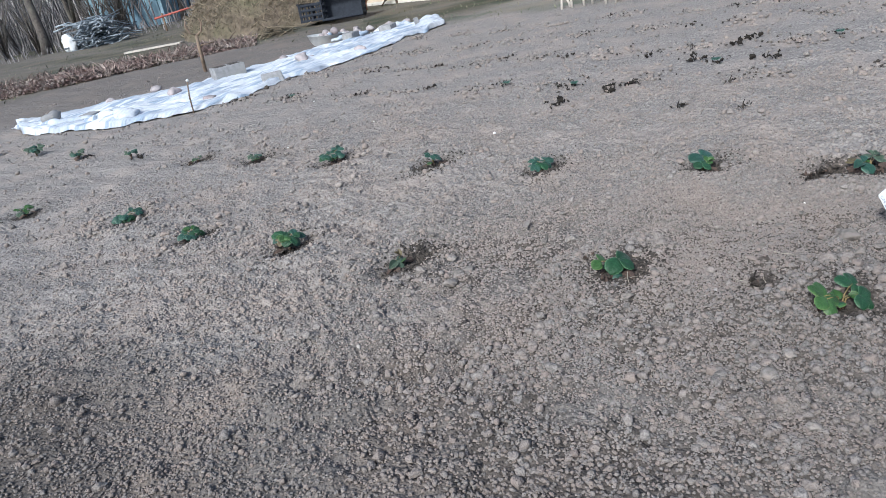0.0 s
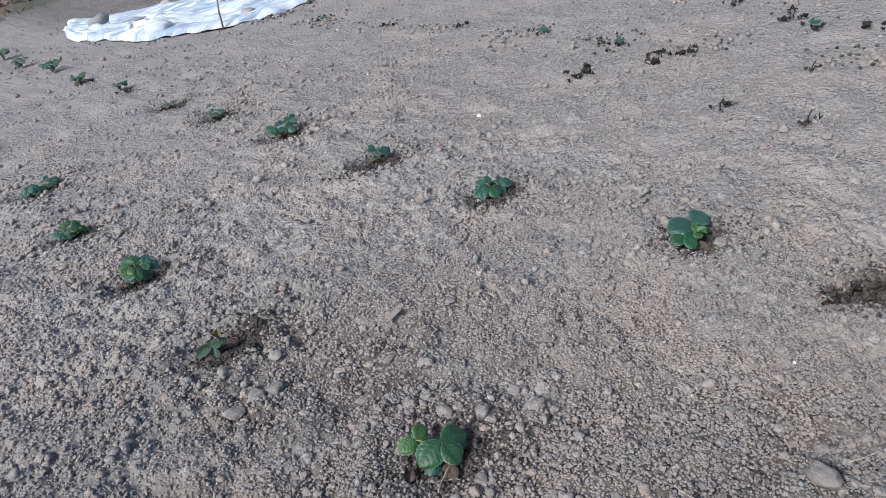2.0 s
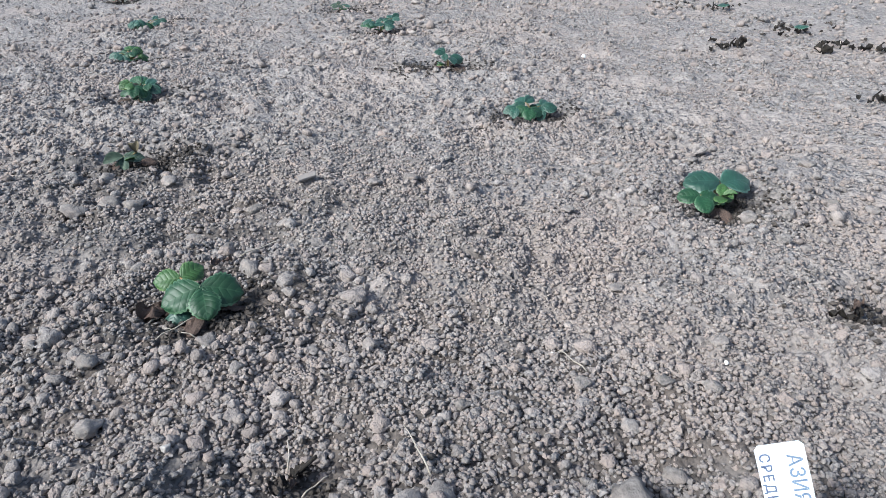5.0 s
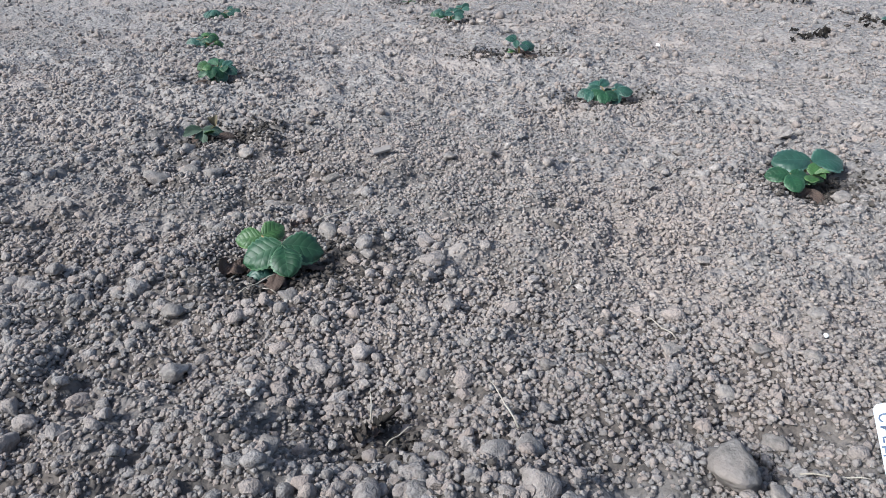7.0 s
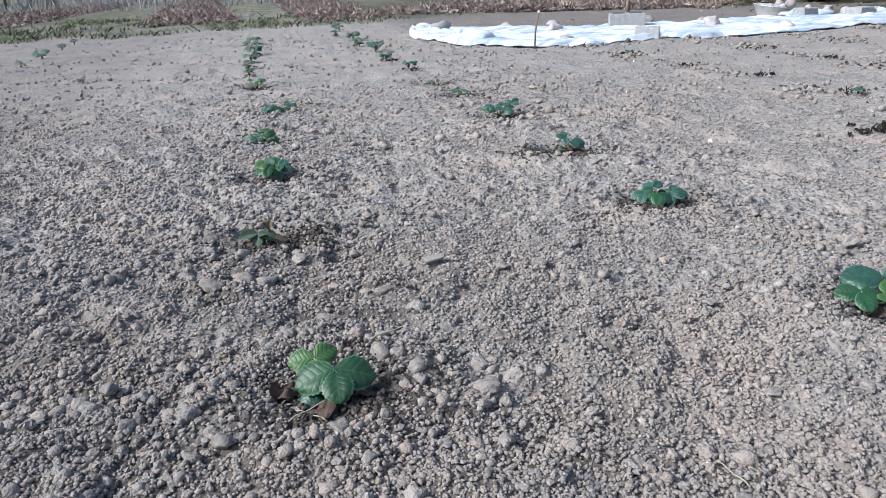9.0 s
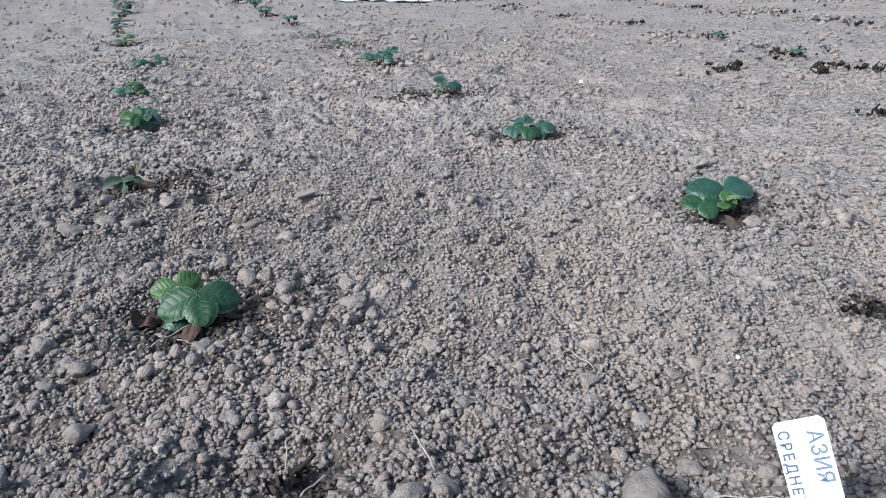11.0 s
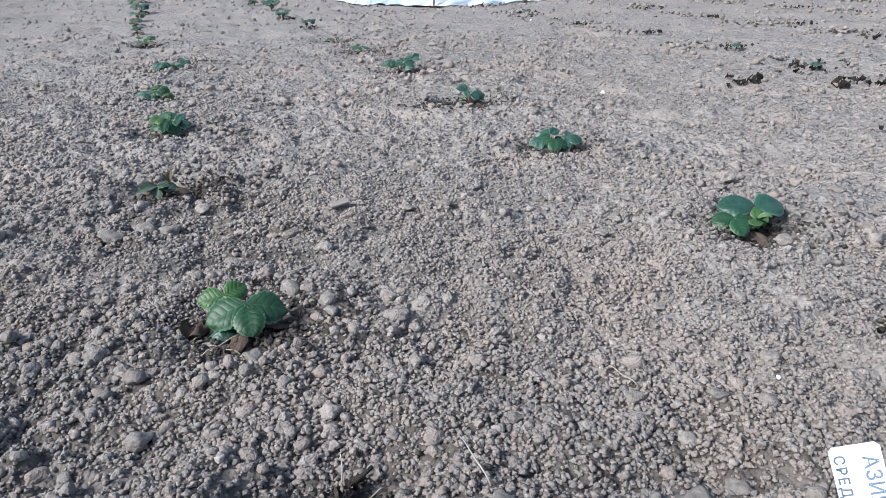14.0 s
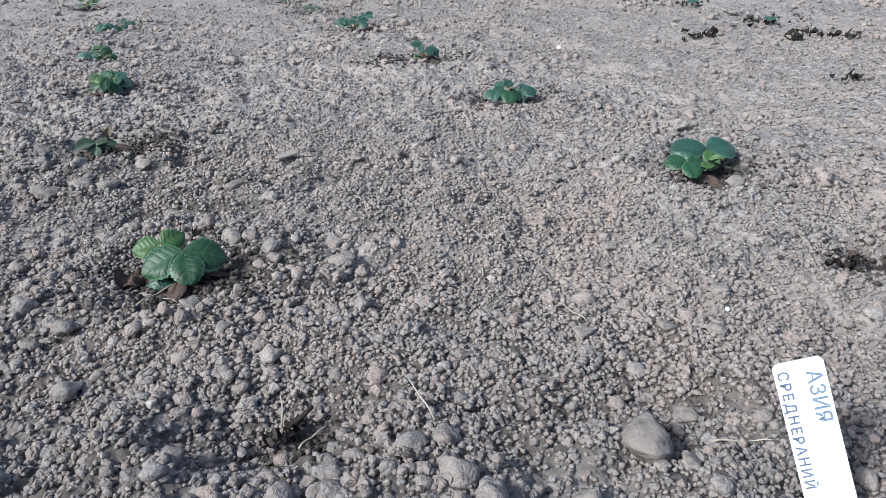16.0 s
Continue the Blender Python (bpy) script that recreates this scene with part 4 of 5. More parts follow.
withered(0.045, -0.335, 290, 0.02, 3)
withered(0.76, -0.345, 291, 0.05, 9)
for x, y, sz, az in [(0.72, -0.33, 0.022, 35), (0.78, -0.36, 0.02, 120), (0.75, -0.31, 0.018, 210)]:
    dry_leaf(x, y, sz, az)

# ---- single stones and large clods ----
STONE_SHAPES = [lump(np.random.default_rng(500 + k), ICO3, 0.24, 9) for k in range(9)]
STONE_MESH = []
for k_shape, (v, f) in enumerate(STONE_SHAPES):
    me = mesh_of("stone", v, f)
    me.materials.append(M_STONE)
    STONE_MESH.append(me)


def stone(x, y, w, seed, tall=0.62, pale=None):
    r = random.Random(seed)
    me = STONE_MESH[seed % 9]
    if pale:
        me = me.copy()
        me.materials.clear()
        me.materials.append(pale)
    k = w / 2 / 0.95
    ob = new("pebble" if pale else "soil_clod", me)
    ob.matrix_basis = pose(x, y, gz(x, y) + k * tall * (0.75 if pale else 0.48), r.uniform(-12, 12), r.uniform(-12, 12), r.uniform(0, 360)) @ Matrix.Diagonal((k * r.uniform(0.95, 1.15), k * r.uniform(0.8, 0.95), k * tall, 1))
    if pale:
        tagged(ob, "small white pebble on dry soil" if pale is M_WHITE_STONE else "small pale grey pebble on dry soil", "pebble", "pale pebbles on the soil")
    else:
        tagged(ob, "rounded dusty grey-brown clod lying on tilled soil" if w < 0.035 else "large dusty grey-brown clod on tilled soil", "clod", "large clods on the soil")


for k, (x, y, w) in enumerate([
        (0.296, -0.488, 0.060), (0.152, -0.420, 0.034), (0.122, -0.420, 0.030), (0.216, -0.315, 0.022), (0.345, -0.325, 0.027), (0.062, 0.030, 0.034),
        (-0.083, 0.365, 0.047), (-0.119, 0.372, 0.042), (-0.169, 0.36, 0.048), (-0.124, 0.495, 0.038), (-0.022, 0.46, 0.036), (-0.134, -0.105, 0.034),
        (-0.128, -0.205, 0.035), (0.421, -0.362, 0.024), (0.458, -0.39, 0.022), (0.489, -0.17, 0.023), (0.80, -0.06, 0.032), (1.042, 0.06, 0.034),
        (0.361, -0.460, 0.026), (0.354, -0.40, 0.022), (0.10, -0.29, 0.021), (0.098, -0.16, 0.018), (-0.009, -0.125, 0.030), (0.015, -0.18, 0.022),
        (0.781, -0.15, 0.024), (0.307, -0.525, 0.022), (0.003, 0.19, 0.033), (0.095, 0.222, 0.028), (-0.318, -0.45, 0.036), (-0.432, -0.54, 0.030),
        (-1.071, 0.553, 0.032), (-0.361, -0.37, 0.027), (-0.237, -0.464, 0.034), (-0.352, -0.372, 0.028), (0.522, -0.325, 0.026), (0.134, -0.562, 0.036),
        (0.154, -0.6, 0.033), (0.07, 0.09, 0.03), (0.04, 0.098, 0.034), (0.13, 0.17, 0.028), (0.115, 0.63, 0.03), (0.36, 0.25, 0.03), (0.30, 0.27, 0.028),
        (0.62, 0.13, 0.026), (0.55, 0.06, 0.026), (0.93, -0.09, 0.034), (0.99, -0.12, 0.03), (0.70, 0.20, 0.03), (0.22, -0.52, 0.030), (0.25, -0.56, 0.03), (-0.05, -0.36, 0.028)]):
    stone(x, y, w, 700 + k)
for k, (x, y, w) in enumerate([(1.18, 1.04, 0.022), (0.507, -0.352, 0.010), (0.347, -0.26, 0.008), (-0.012, -0.133, 0.014), (-0.059, -0.28, 0.015), (0.13, -0.01, 0.018), (0.9, 2.1, 0.016),
                               (-0.30, 0.90, 0.02), (1.9, 2.9, 0.02), (1.35, 1.9, 0.014), (-0.5, 0.4, 0.02)]):
    stone(x, y, w * (0.95 if k == 0 else 0.72), 900 + k, 0.75, M_WHITE_STONE if x > 0.8 or w < 0.012 else M_PALE_STONE)


def flake(x, y, w, az):
    bm = box(w, w * 0.45, w * 0.14, w * 0.05)
    for v in bm.verts:
        v.co.x += 0.12 * w * math.sin(v.co.y * 90)
    ob = part("stone_flake", bm, M_STONE, m=pose(x, y, gz(x, y) + 0.004, 8, -6, az))
    tagged(ob, "flat pale stone flake on the soil", "stone")


flake(0.20, 0.335, 0.034, 10)
flake(0.90, 1.24, 0.05, 0)


def dry_stalk(x, y, length, az, rise=8):
    d = Vector((math.cos(radians(az)), math.sin(radians(az)), math.tan(radians(rise))))
    side = Vector((-d.y, d.x, 0)) * length * random.Random(int(x * 977 + y * 431)).uniform(-0.16, 0.16)
    pts = [Vector((0, 0, 0.004)) + d * length * q + side * math.sin(2.6 * q) + Vector((0, 0, 0.0015 * math.sin(9 * q))) for q in (0, 0.17, 0.33, 0.5, 0.67, 0.83, 1)]
    v, f = tube(pts, [0.0009, 0.0009, 0.00085, 0.0008, 0.0007, 0.0006, 0.0004], 5)
    ob = part("dry_stalk", mesh_of("dry_stalk", v, f), M_STRAW, m=pose(x, y, gz(x, y) + 0.002))
    tagged(ob, "thin pale dry stalk on the soil", "dry stalk", "dry stalks on the soil")


for x, y, ln, az in [(-0.062, -0.082, 0.05, 20), (-0.02, -0.088, 0.04, 150), (0.05, 0.05, 0.06, 5), (0.04, -0.32, 0.035, 80), (0.35, -0.50, 0.05, -35), (0.045, -0.36, 0.03, 20),
                     (0.15, -0.40, 0.06, 95), (0.36, -0.31, 0.04, 110), (0.30, -0.18, 0.03, 60), (-0.06, -0.03, 0.04, 240)]:
    dry_stalk(x, y, ln, az)

# ---- the white row cover and what weighs it down ----
def edge_line(points, s):
    p = np.array(points)
    k = np.r_[0, np.cumsum(np.hypot(*np.diff(p, axis=0).T))]
    k /= k[-1]
    return np.interp(s, k, p[:, 0]), np.interp(s, k, p[:, 1])


def build_cover():
    near = [(1.16, 5.50), (1.22, 5.02), (1.38, 4.36), (1.72, 4.04), (2.10, 3.90), (2.6, 3.97), (3.4, 3.88), (4.0, 3.90), (4.5, 3.98), (5.05, 4.0)]
    far = [(1.36, 6.0), (1.62, 6.05), (1.95, 5.92), (2.35, 5.58), (2.75, 5.27), (3.3, 5.22), (3.8, 5.14), (4.3, 5.0), (4.9, 4.72), (5.45, 4.40)]
    nu, nv = 240, 130
    s = np.linspace(0, 1, nu)
    ax, ay = edge_line(near, s)
    bx, by = edge_line(far, s)
    t = np.linspace(0, 1, nv)[:, None]
    x = ax * (1 - t) + bx * t
    y = ay * (1 - t) + by * t
    rag = 0.03 * vnoise(x / 0.12, y / 0.12, 61) * (np.abs(t - 0.5) * 2) ** 4
    y = y + rag
    x = x + 0.5 * rag
    k = t * np.ones_like(s)[None]
    sl = np.ones_like(t) * s[None]
    wave = 7.0 * k + 0.35 * vnoise(sl * 7, k * 3, 62) + 0.12 * vnoise(sl * 30, k * 9, 68)
    crease = np.abs(np.cos(np.pi * wave)) ** 14 * np.clip(0.35 + 0.9 * vnoise(sl * 16, np.floor(wave + 0.5) * 3.7, 67), 0, 1)
    ridge = 0.026 * (1 - crease) + 0.008 * np.sin(np.pi * wave) ** 2
    z = 0.006 + ridge + 0.007 * vnoise(x / 0.22, y / 0.10, 63) + 0.005 * vnoise(x / 0.07, y / 0.05, 64)
    bunch = np.exp(-(sl / 0.05) ** 2)
    z = z + bunch * (0.02 + 0.03 * np.abs(vnoise(x / 0.12, y / 0.09, 65)))
    z = z + 0.05 * np.exp(-(((x - 1.53) / 0.22) ** 2 + ((y - 4.62) / 0.22) ** 2))          # a bagged swell near the end
    z = z + 0.05 * np.exp(-((sl - 0.97) / 0.03) ** 2) * (0.5 + np.abs(vnoise(x / 0.15, y / 0.15, 66)))
    z = z * np.clip(np.minimum(k, 1 - k) / 0.02, 0.25, 1) + np.maximum(height(x, y), -0.004)
    v = np.stack([x, y, z], -1).reshape(-1, 3)
    i = (np.arange(nv - 1)[:, None] * nu + np.arange(nu - 1)[None]).ravel()
    th = thing("row_cover", pose(0, 0, 0), "crumpled white fleece row cover spread on the soil", "row cover")
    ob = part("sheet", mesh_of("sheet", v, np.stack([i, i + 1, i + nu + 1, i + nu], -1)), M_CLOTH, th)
    mod = ob.modifiers.new("thickness", "SOLIDIFY")
    mod.thickness, mod.offset = 0.003, 1
    for k, (x0, y0, x1, y1, r) in enumerate([(1.22, 5.8, 1.50, 5.45, 0.04), (1.27, 5.5, 1.52, 5.0, 0.045), (1.42, 5.0, 1.62, 4.55, 0.06), (4.85, 4.85, 5.25, 4.60, 0.06), (5.1, 4.15, 5.48, 4.42, 0.055), (4.45, 5.12, 4.9, 4.95, 0.05)]):
        g = random.Random(k + 5)
        n = 12
        pts = [(x0 + (x1 - x0) * q / n + g.uniform(-0.02, 0.02), y0 + (y1 - y0) * q / n + g.uniform(-0.02, 0.02), 0.035 + g.uniform(0, 0.02)) for q in range(n + 1)]
        a, b = tube(pts, [r * g.uniform(0.6, 1.1) * (0.12 + 0.88 * math.sin(math.pi * q / n) ** 0.6) for q in range(n + 1)], 12)
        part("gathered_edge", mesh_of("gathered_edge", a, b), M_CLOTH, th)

    # a bagged bulge of the cloth near its end
    v, f = lump(np.random.default_rng(12), ICO3, 0.12)
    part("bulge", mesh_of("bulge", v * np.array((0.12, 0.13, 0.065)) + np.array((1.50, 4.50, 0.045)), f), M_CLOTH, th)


build_cover()


def rock(x, y, w, h, seed, label="rounded pinkish-grey field stone on the white cover", z=0.012, mat=None):
    v, f = lump(np.random.default_rng(seed), ICO3, 0.14)
    v = v * np.array((w / 2, w / 2 * 0.85, h / 2)) * 0.92
    ob = part("field_stone", mesh_of("field_stone", v, f), mat or M_ROCK, m=pose(x, y, z + h * 0.42, 0, 0, seed * 37))
    tagged(ob, label, "stone", "stones holding the cover")


for k, (x, y, w, h) in enumerate([(2.28, 4.98, 0.16, 0.10), (3.38, 4.50, 0.17, 0.12), (3.72, 4.05, 0.15, 0.08), (2.48, 5.55, 0.14, 0.08), (2.10, 5.72, 0.13, 0.08), (3.62, 5.0, 0.13, 0.07),
                                  (2.05, 4.22, 0.16, 0.05), (3.55, 4.55, 0.15, 0.05), (3.30, 5.35, 0.12, 0.09)]):
    rock(x, y, w, h, 40 + k)
for k, (x, y, w, h) in enumerate([(2.36, 3.88, 0.06, 0.045), (2.16, 3.84, 0.04, 0.03), (2.62, 3.9, 0.05, 0.03)]):
    rock(x, y, w, h, 60 + k, "dark clod at the edge of the white cover", 0.0, M_DAMP_SHADE)
for k, (x, y, w, h) in enumerate([(4.95, 5.35, 0.14, 0.10), (5.1, 5.30, 0.12, 0.09), (5.25, 5.22, 0.13, 0.09), (5.02, 5.45, 0.10, 0.12), (4.75, 5.32, 0.12, 0.1), (5.4, 5.05, 0.14, 0.09), (5.55, 4.9, 0.12, 0.08), (5.2, 5.4, 0.1, 0.12)]):
    rock(x, y, w, h, 70 + k, "grey stone in the loose row beyond the cover", 0.0)


def slab(x, y, w, d, h, az, tilt=0, label="grey concrete slab lying on the white cover", lift=0.015):
    bm = box(w, d, h, 0.008)
    rng = random.Random(int(x * 100))
    for v in bm.verts:
        v.co += Vector((rng.uniform(-1, 1), rng.uniform(-1, 1), rng.uniform(-1, 1))) * 0.003
    ob = part("concrete_slab", bm, M_CONCRETE, m=pose(x, y, lift, tilt, 0, az))
    tagged(ob, label, "concrete slab", "slabs holding the cover")


rock(1.46, 5.55, 0.24, 0.14, 88, "large flat-topped grey stone on the white cover", 0.012, M_CONCRETE)
slab(2.60, 4.06, 0.17, 0.13, 0.05, -30, 42, "tilted grey concrete slab on the white cover")
slab(1.62, 5.25, 0.16, 0.12, 0.04, 30, 4)
slab(4.85, 4.62, 0.20, 0.14, 0.09, 20, 0)
slab(4.55, 4.9, 0.16, 0.13, 0.09, 10, 0)
slab(5.05, 4.35, 0.18, 0.05, 0.10, 40, -10, "grey concrete slab standing on the white cover")


def hollow_block(x, y, az):
    th = thing("concrete_block", pose(x, y, 0.015, 0, 0, az), "grey hollow concrete block on the white cover", "concrete block")
    bm = box(0.29, 0.18, 0.12, 0.006)
    part("body", bm, M_CONCRETE, th)
    # Dark plates on the solid body stand for the shade inside its holes.
    for dx in (-0.07, 0.07):
        part("cavity_shade", box(0.10, 0.11, 0.008, 0.002, Matrix.Translation((dx, 0, 0.1165))), M_DAMP_SHADE, th, "dark plate in place of a shaded hollow")


hollow_block(2.93, 5.03, -22)


def rod(x, y, h):
    th = thing("garden_rod", pose(x, y, 0, 0, 0, 0), "thin dark rod with a pale tip by the cover", "garden rod")
    v, f = tube([(0, 0, -0.05), (0.008, 0, h * 0.5), (0.03, 0, h)], [0.006, 0.006, 0.005], 6)
    part("rod", mesh_of("rod", v, f), M_WOOD, th)
    v, f = lump(np.random.default_rng(4), ICO1)
    part("tip", mesh_of("tip", v * 0.011 + np.array((0.03, 0, h)), f), M_PLASTIC, th, "white tip")


rod(1.74, 4.02, 0.23)


def forked_post(x, y, h):
    th = thing("forked_post", pose(x, y, 0, 0, 0, -40), "weathered wooden post with a forked top", "post")
    v, f = tube([(0, 0, -0.1), (0.01, 0, h * 0.5), (0.02, 0, h * 0.78)], [0.022, 0.019, 0.017], 8)
    part("post", mesh_of("post", v, f), M_WOOD, th)
    for sgn in (-1, 1):
        v, f = tube([(0.02, 0, h * 0.76), (0.02 + sgn * 0.06, 0, h * 0.84), (0.02 + sgn * 0.085, 0, h), (0.02 + sgn * 0.07, 0, h * 1.1)], [0.014, 0.011, 0.009, 0.006], 7)
        part("prong", mesh_of("prong", v, f), M_WOOD, th)
    v, f = tube([(0.02, 0, h * 0.55), (0.17, 0.02, h * 0.56)], [0.008, 0.005], 6)
    part("peg", mesh_of("peg", v, f), M_WOOD, th)


forked_post(3.50, 6.15, 0.50)


def tub(x, y, az):
    th = thing("metal_trough", pose(x, y, 0.0, 4, 6, az), "grey metal trough filled with pale stones", "trough")
    nu, nr = 28, 5
    prof = [(0.70, 0.0), (0.86, 0.05), (1.0, 0.14), (1.05, 0.145), (0.96, 0.135), (0.80, 0.05), (0.6, 0.02)]
    v = [(0.21 * k * math.cos(2 * math.pi * i / nu), 0.10 * k * math.sin(2 * math.pi * i / nu), z * 0.8) for k, z in prof for i in range(nu)]
    f = [(j * nu + i, j * nu + (i + 1) % nu, (j + 1) * nu + (i + 1) % nu, (j + 1) * nu + i) for j in range(len(prof) - 1) for i in range(nu)]
    me = mesh_of("body", v, f)
    part("body", me, M_STEEL, th)
    bm = bmesh.new()
    bmesh.ops.create_circle(bm, cap_ends=True, segments=28, radius=1, matrix=Matrix.Translation((0, 0, 0.03)) @ Matrix.Diagonal((0.15, 0.07, 1, 1)))
    part("bottom", bm, M_STEEL, th)
    for k in range(7):
        r = random.Random(k)
        v, f = lump(np.random.default_rng(90 + k), ICO2, 0.15)
        s = r.uniform(0.03, 0.05)
        ob = part("field_stone", mesh_of("field_stone", v * s, f), M_CLOTH if k == 0 else M_ROCK, m=pose(x + r.uniform(-0.10, 0.10), y + r.uniform(-0.06, 0.06), 0.085 + 0.02 * (k % 3)))
        tagged(ob, "pale stone heaped in the metal trough", "stone", "stones in the trough")


tub(4.55, 5.28, -38)

# ---- beyond the plot ----
def crate(m, label):
    th = thing("plastic_crate", m, label, "crate", "black crates by the heap")
    w, d, h = 0.60, 0.40, 0.26
    part("base", box(w, d, 0.02, 0.006), M_BLACK, th)
    for sx, sy, ln, rot in ((0, -d / 2, w, 0), (0, d / 2, w, 0), (-w / 2, 0, d, 90), (w / 2, 0, d, 90)):
        base = pose(sx, sy, 0, 0, 0, rot)
        for z in (0.0, 0.075, 0.15, 0.225):
            part("slat", box(ln - 0.004, 0.022, 0.035, 0.005), M_BLACK, th, m=base @ Matrix.Translation((0, 0, z)))
        for k in range(5):
            part("rib", box(0.03, 0.018, h, 0.004), M_BLACK, th, m=base @ Matrix.Translation((-ln / 2 + 0.02 + k * (ln - 0.04) / 4, 0, 0)))
    part("rim", box(w + 0.03, 0.035, 0.02, 0.005, pose(0, -d / 2, h)), M_BLACK, th)
    part("rim", box(w + 0.03, 0.035, 0.02, 0.005, pose(0, d / 2, h)), M_BLACK, th)
    return th


crate(pose(7.00, 7.15, 0.24, 82, 0, -62), "black slatted plastic crate standing on its side")
crate(pose(6.98, 7.72, 0.05, 0, 4, 25), "black slatted plastic crate lying by the heap")


def blades(rng, xs, ys, hs, base_z, lean=0.35, wide=0.006, bend=True):
    """Grass or stalks: three-cornered strips, each its own island."""
    n = len(xs)
    a = rng.uniform(0, 6.283, n)
    ca, sa = np.cos(a), np.sin(a)
    k = rng.uniform(0.1, 1, n) * lean * hs
    w = wide * rng.uniform(0.6, 1.4, n)
    p0 = np.stack([xs - sa * w, ys + ca * w, base_z], -1)
    p1 = np.stack([xs + sa * w, ys - ca * w, base_z], -1)
    p2 = np.stack([xs + ca * k * 0.4 + sa * w * 0.6, ys + sa * k * 0.4 - ca * w * 0.6, base_z + hs * 0.6], -1)
    p3 = np.stack([xs + ca * k, ys + sa * k, base_z + hs], -1)
    v = np.stack([p0, p1, p2, p3], 1).reshape(-1, 3)
    i = np.arange(n)[:, None] * 4
    f = np.concatenate([i + [0, 1, 2], i + [0, 2, 3]], 1).reshape(-1, 3)
    return v, f


def build_turf():
    rng = np.random.default_rng(31)
    n = 14000
    x, y = rng.uniform(-6, 12, n), rng.uniform(-3, 16, n)
    e = soil_edge(x, y)
    ok = (e > 0.0) & (e < 9) & (vnoise(x / 0.8, y / 0.8, 33) > rng.uniform(-1.2, 0.5, n))
    x, y = x[ok], y[ok]
    v, f = blades(rng, x, y, rng.uniform(0.012, 0.04, len(x)), height(x, y), 2.4, 0.007)
    tagged(part("turf", mesh_of("turf", v, f, False), M_GRASS), "short worn olive-brown turf round the plot", "grass", kind="stuff")
    # green tufts where the turf meets the plot and between the beds
    n = 26000
    x, y = rng.uniform(-6.5, 1.6, n), rng.uniform(4.5, 13, n)
    e = soil_edge(x, y)
    ok = (e > -0.15) & (vnoise(x / 0.45, y / 0.45, 35) + 0.5 * vnoise(x / 0.14, y / 0.14, 36) > rng.uniform(-0.2, 0.9, n))
    x, y = x[ok], y[ok]
    v, f = blades(rng, x, y, rng.uniform(0.02, 0.075, len(x)), height(x, y), 1.8, 0.009)
    tagged(part("grass_tufts", mesh_of("grass_tufts", v, f, False), M_TUFT), "dark green grass and weed tufts by the beds", "grass", kind="stuff")
    # pale stubble along the plot's edge
    n = 1500
    y = rng.uniform(-2.5, 2.3, n)
    x = 5.78 - 0.17 * y + rng.normal(0.05, 0.08, n)
    ok = vnoise(y / 0.25, 0 * y, 34) > -0.2
    x, y = x[ok], y[ok]
    v, f = blades(rng, x, y, rng.uniform(0.02, 0.075, len(x)), height(x, y), 1.2, 0.004)
    tagged(part("dry_stubble", mesh_of("dry_stubble", v, f, False), M_STRAW), "pale dry grass stubble along the edge of the plot", "dry grass", kind="stuff")


build_turf()


def cut_stem(x, y, h, lean, seed):
    r = random.Random(seed)
    v, f = tube([(0, 0, -0.03), (lean * 0.4, 0, h * 0.5), (lean, 0.01, h)], [0.014, 0.012, 0.011], 8)
    ob = part("cut_stem", mesh_of("cut_stem", v, f), M_PALE_WOOD, m=pose(x, y, gz(x, y), 0, 0, r.uniform(0, 360)))
    tagged(ob, "pale cut stem standing at the edge of the plot", "cut stem", "cut stems at the plot's edge")


for k, (x, y, h, ln) in enumerate([(5.27, 2.72, 0.10, 0.01), (5.30, 2.62, 0.13, 0.02), (5.36, 2.52, 0.17, -0.01), (5.38, 2.44, 0.19, 0.01), (5.34, 2.28, 0.13, 0.03), (5.38, 2.2, 0.16, 0.02),
                                   (5.48, 1.85, 0.13, 0.02), (5.55, 1.6, 0.14, 0.0), (5.34, 2.66, 0.08, 0.03)]):
    cut_stem(x, y, h, ln, k)


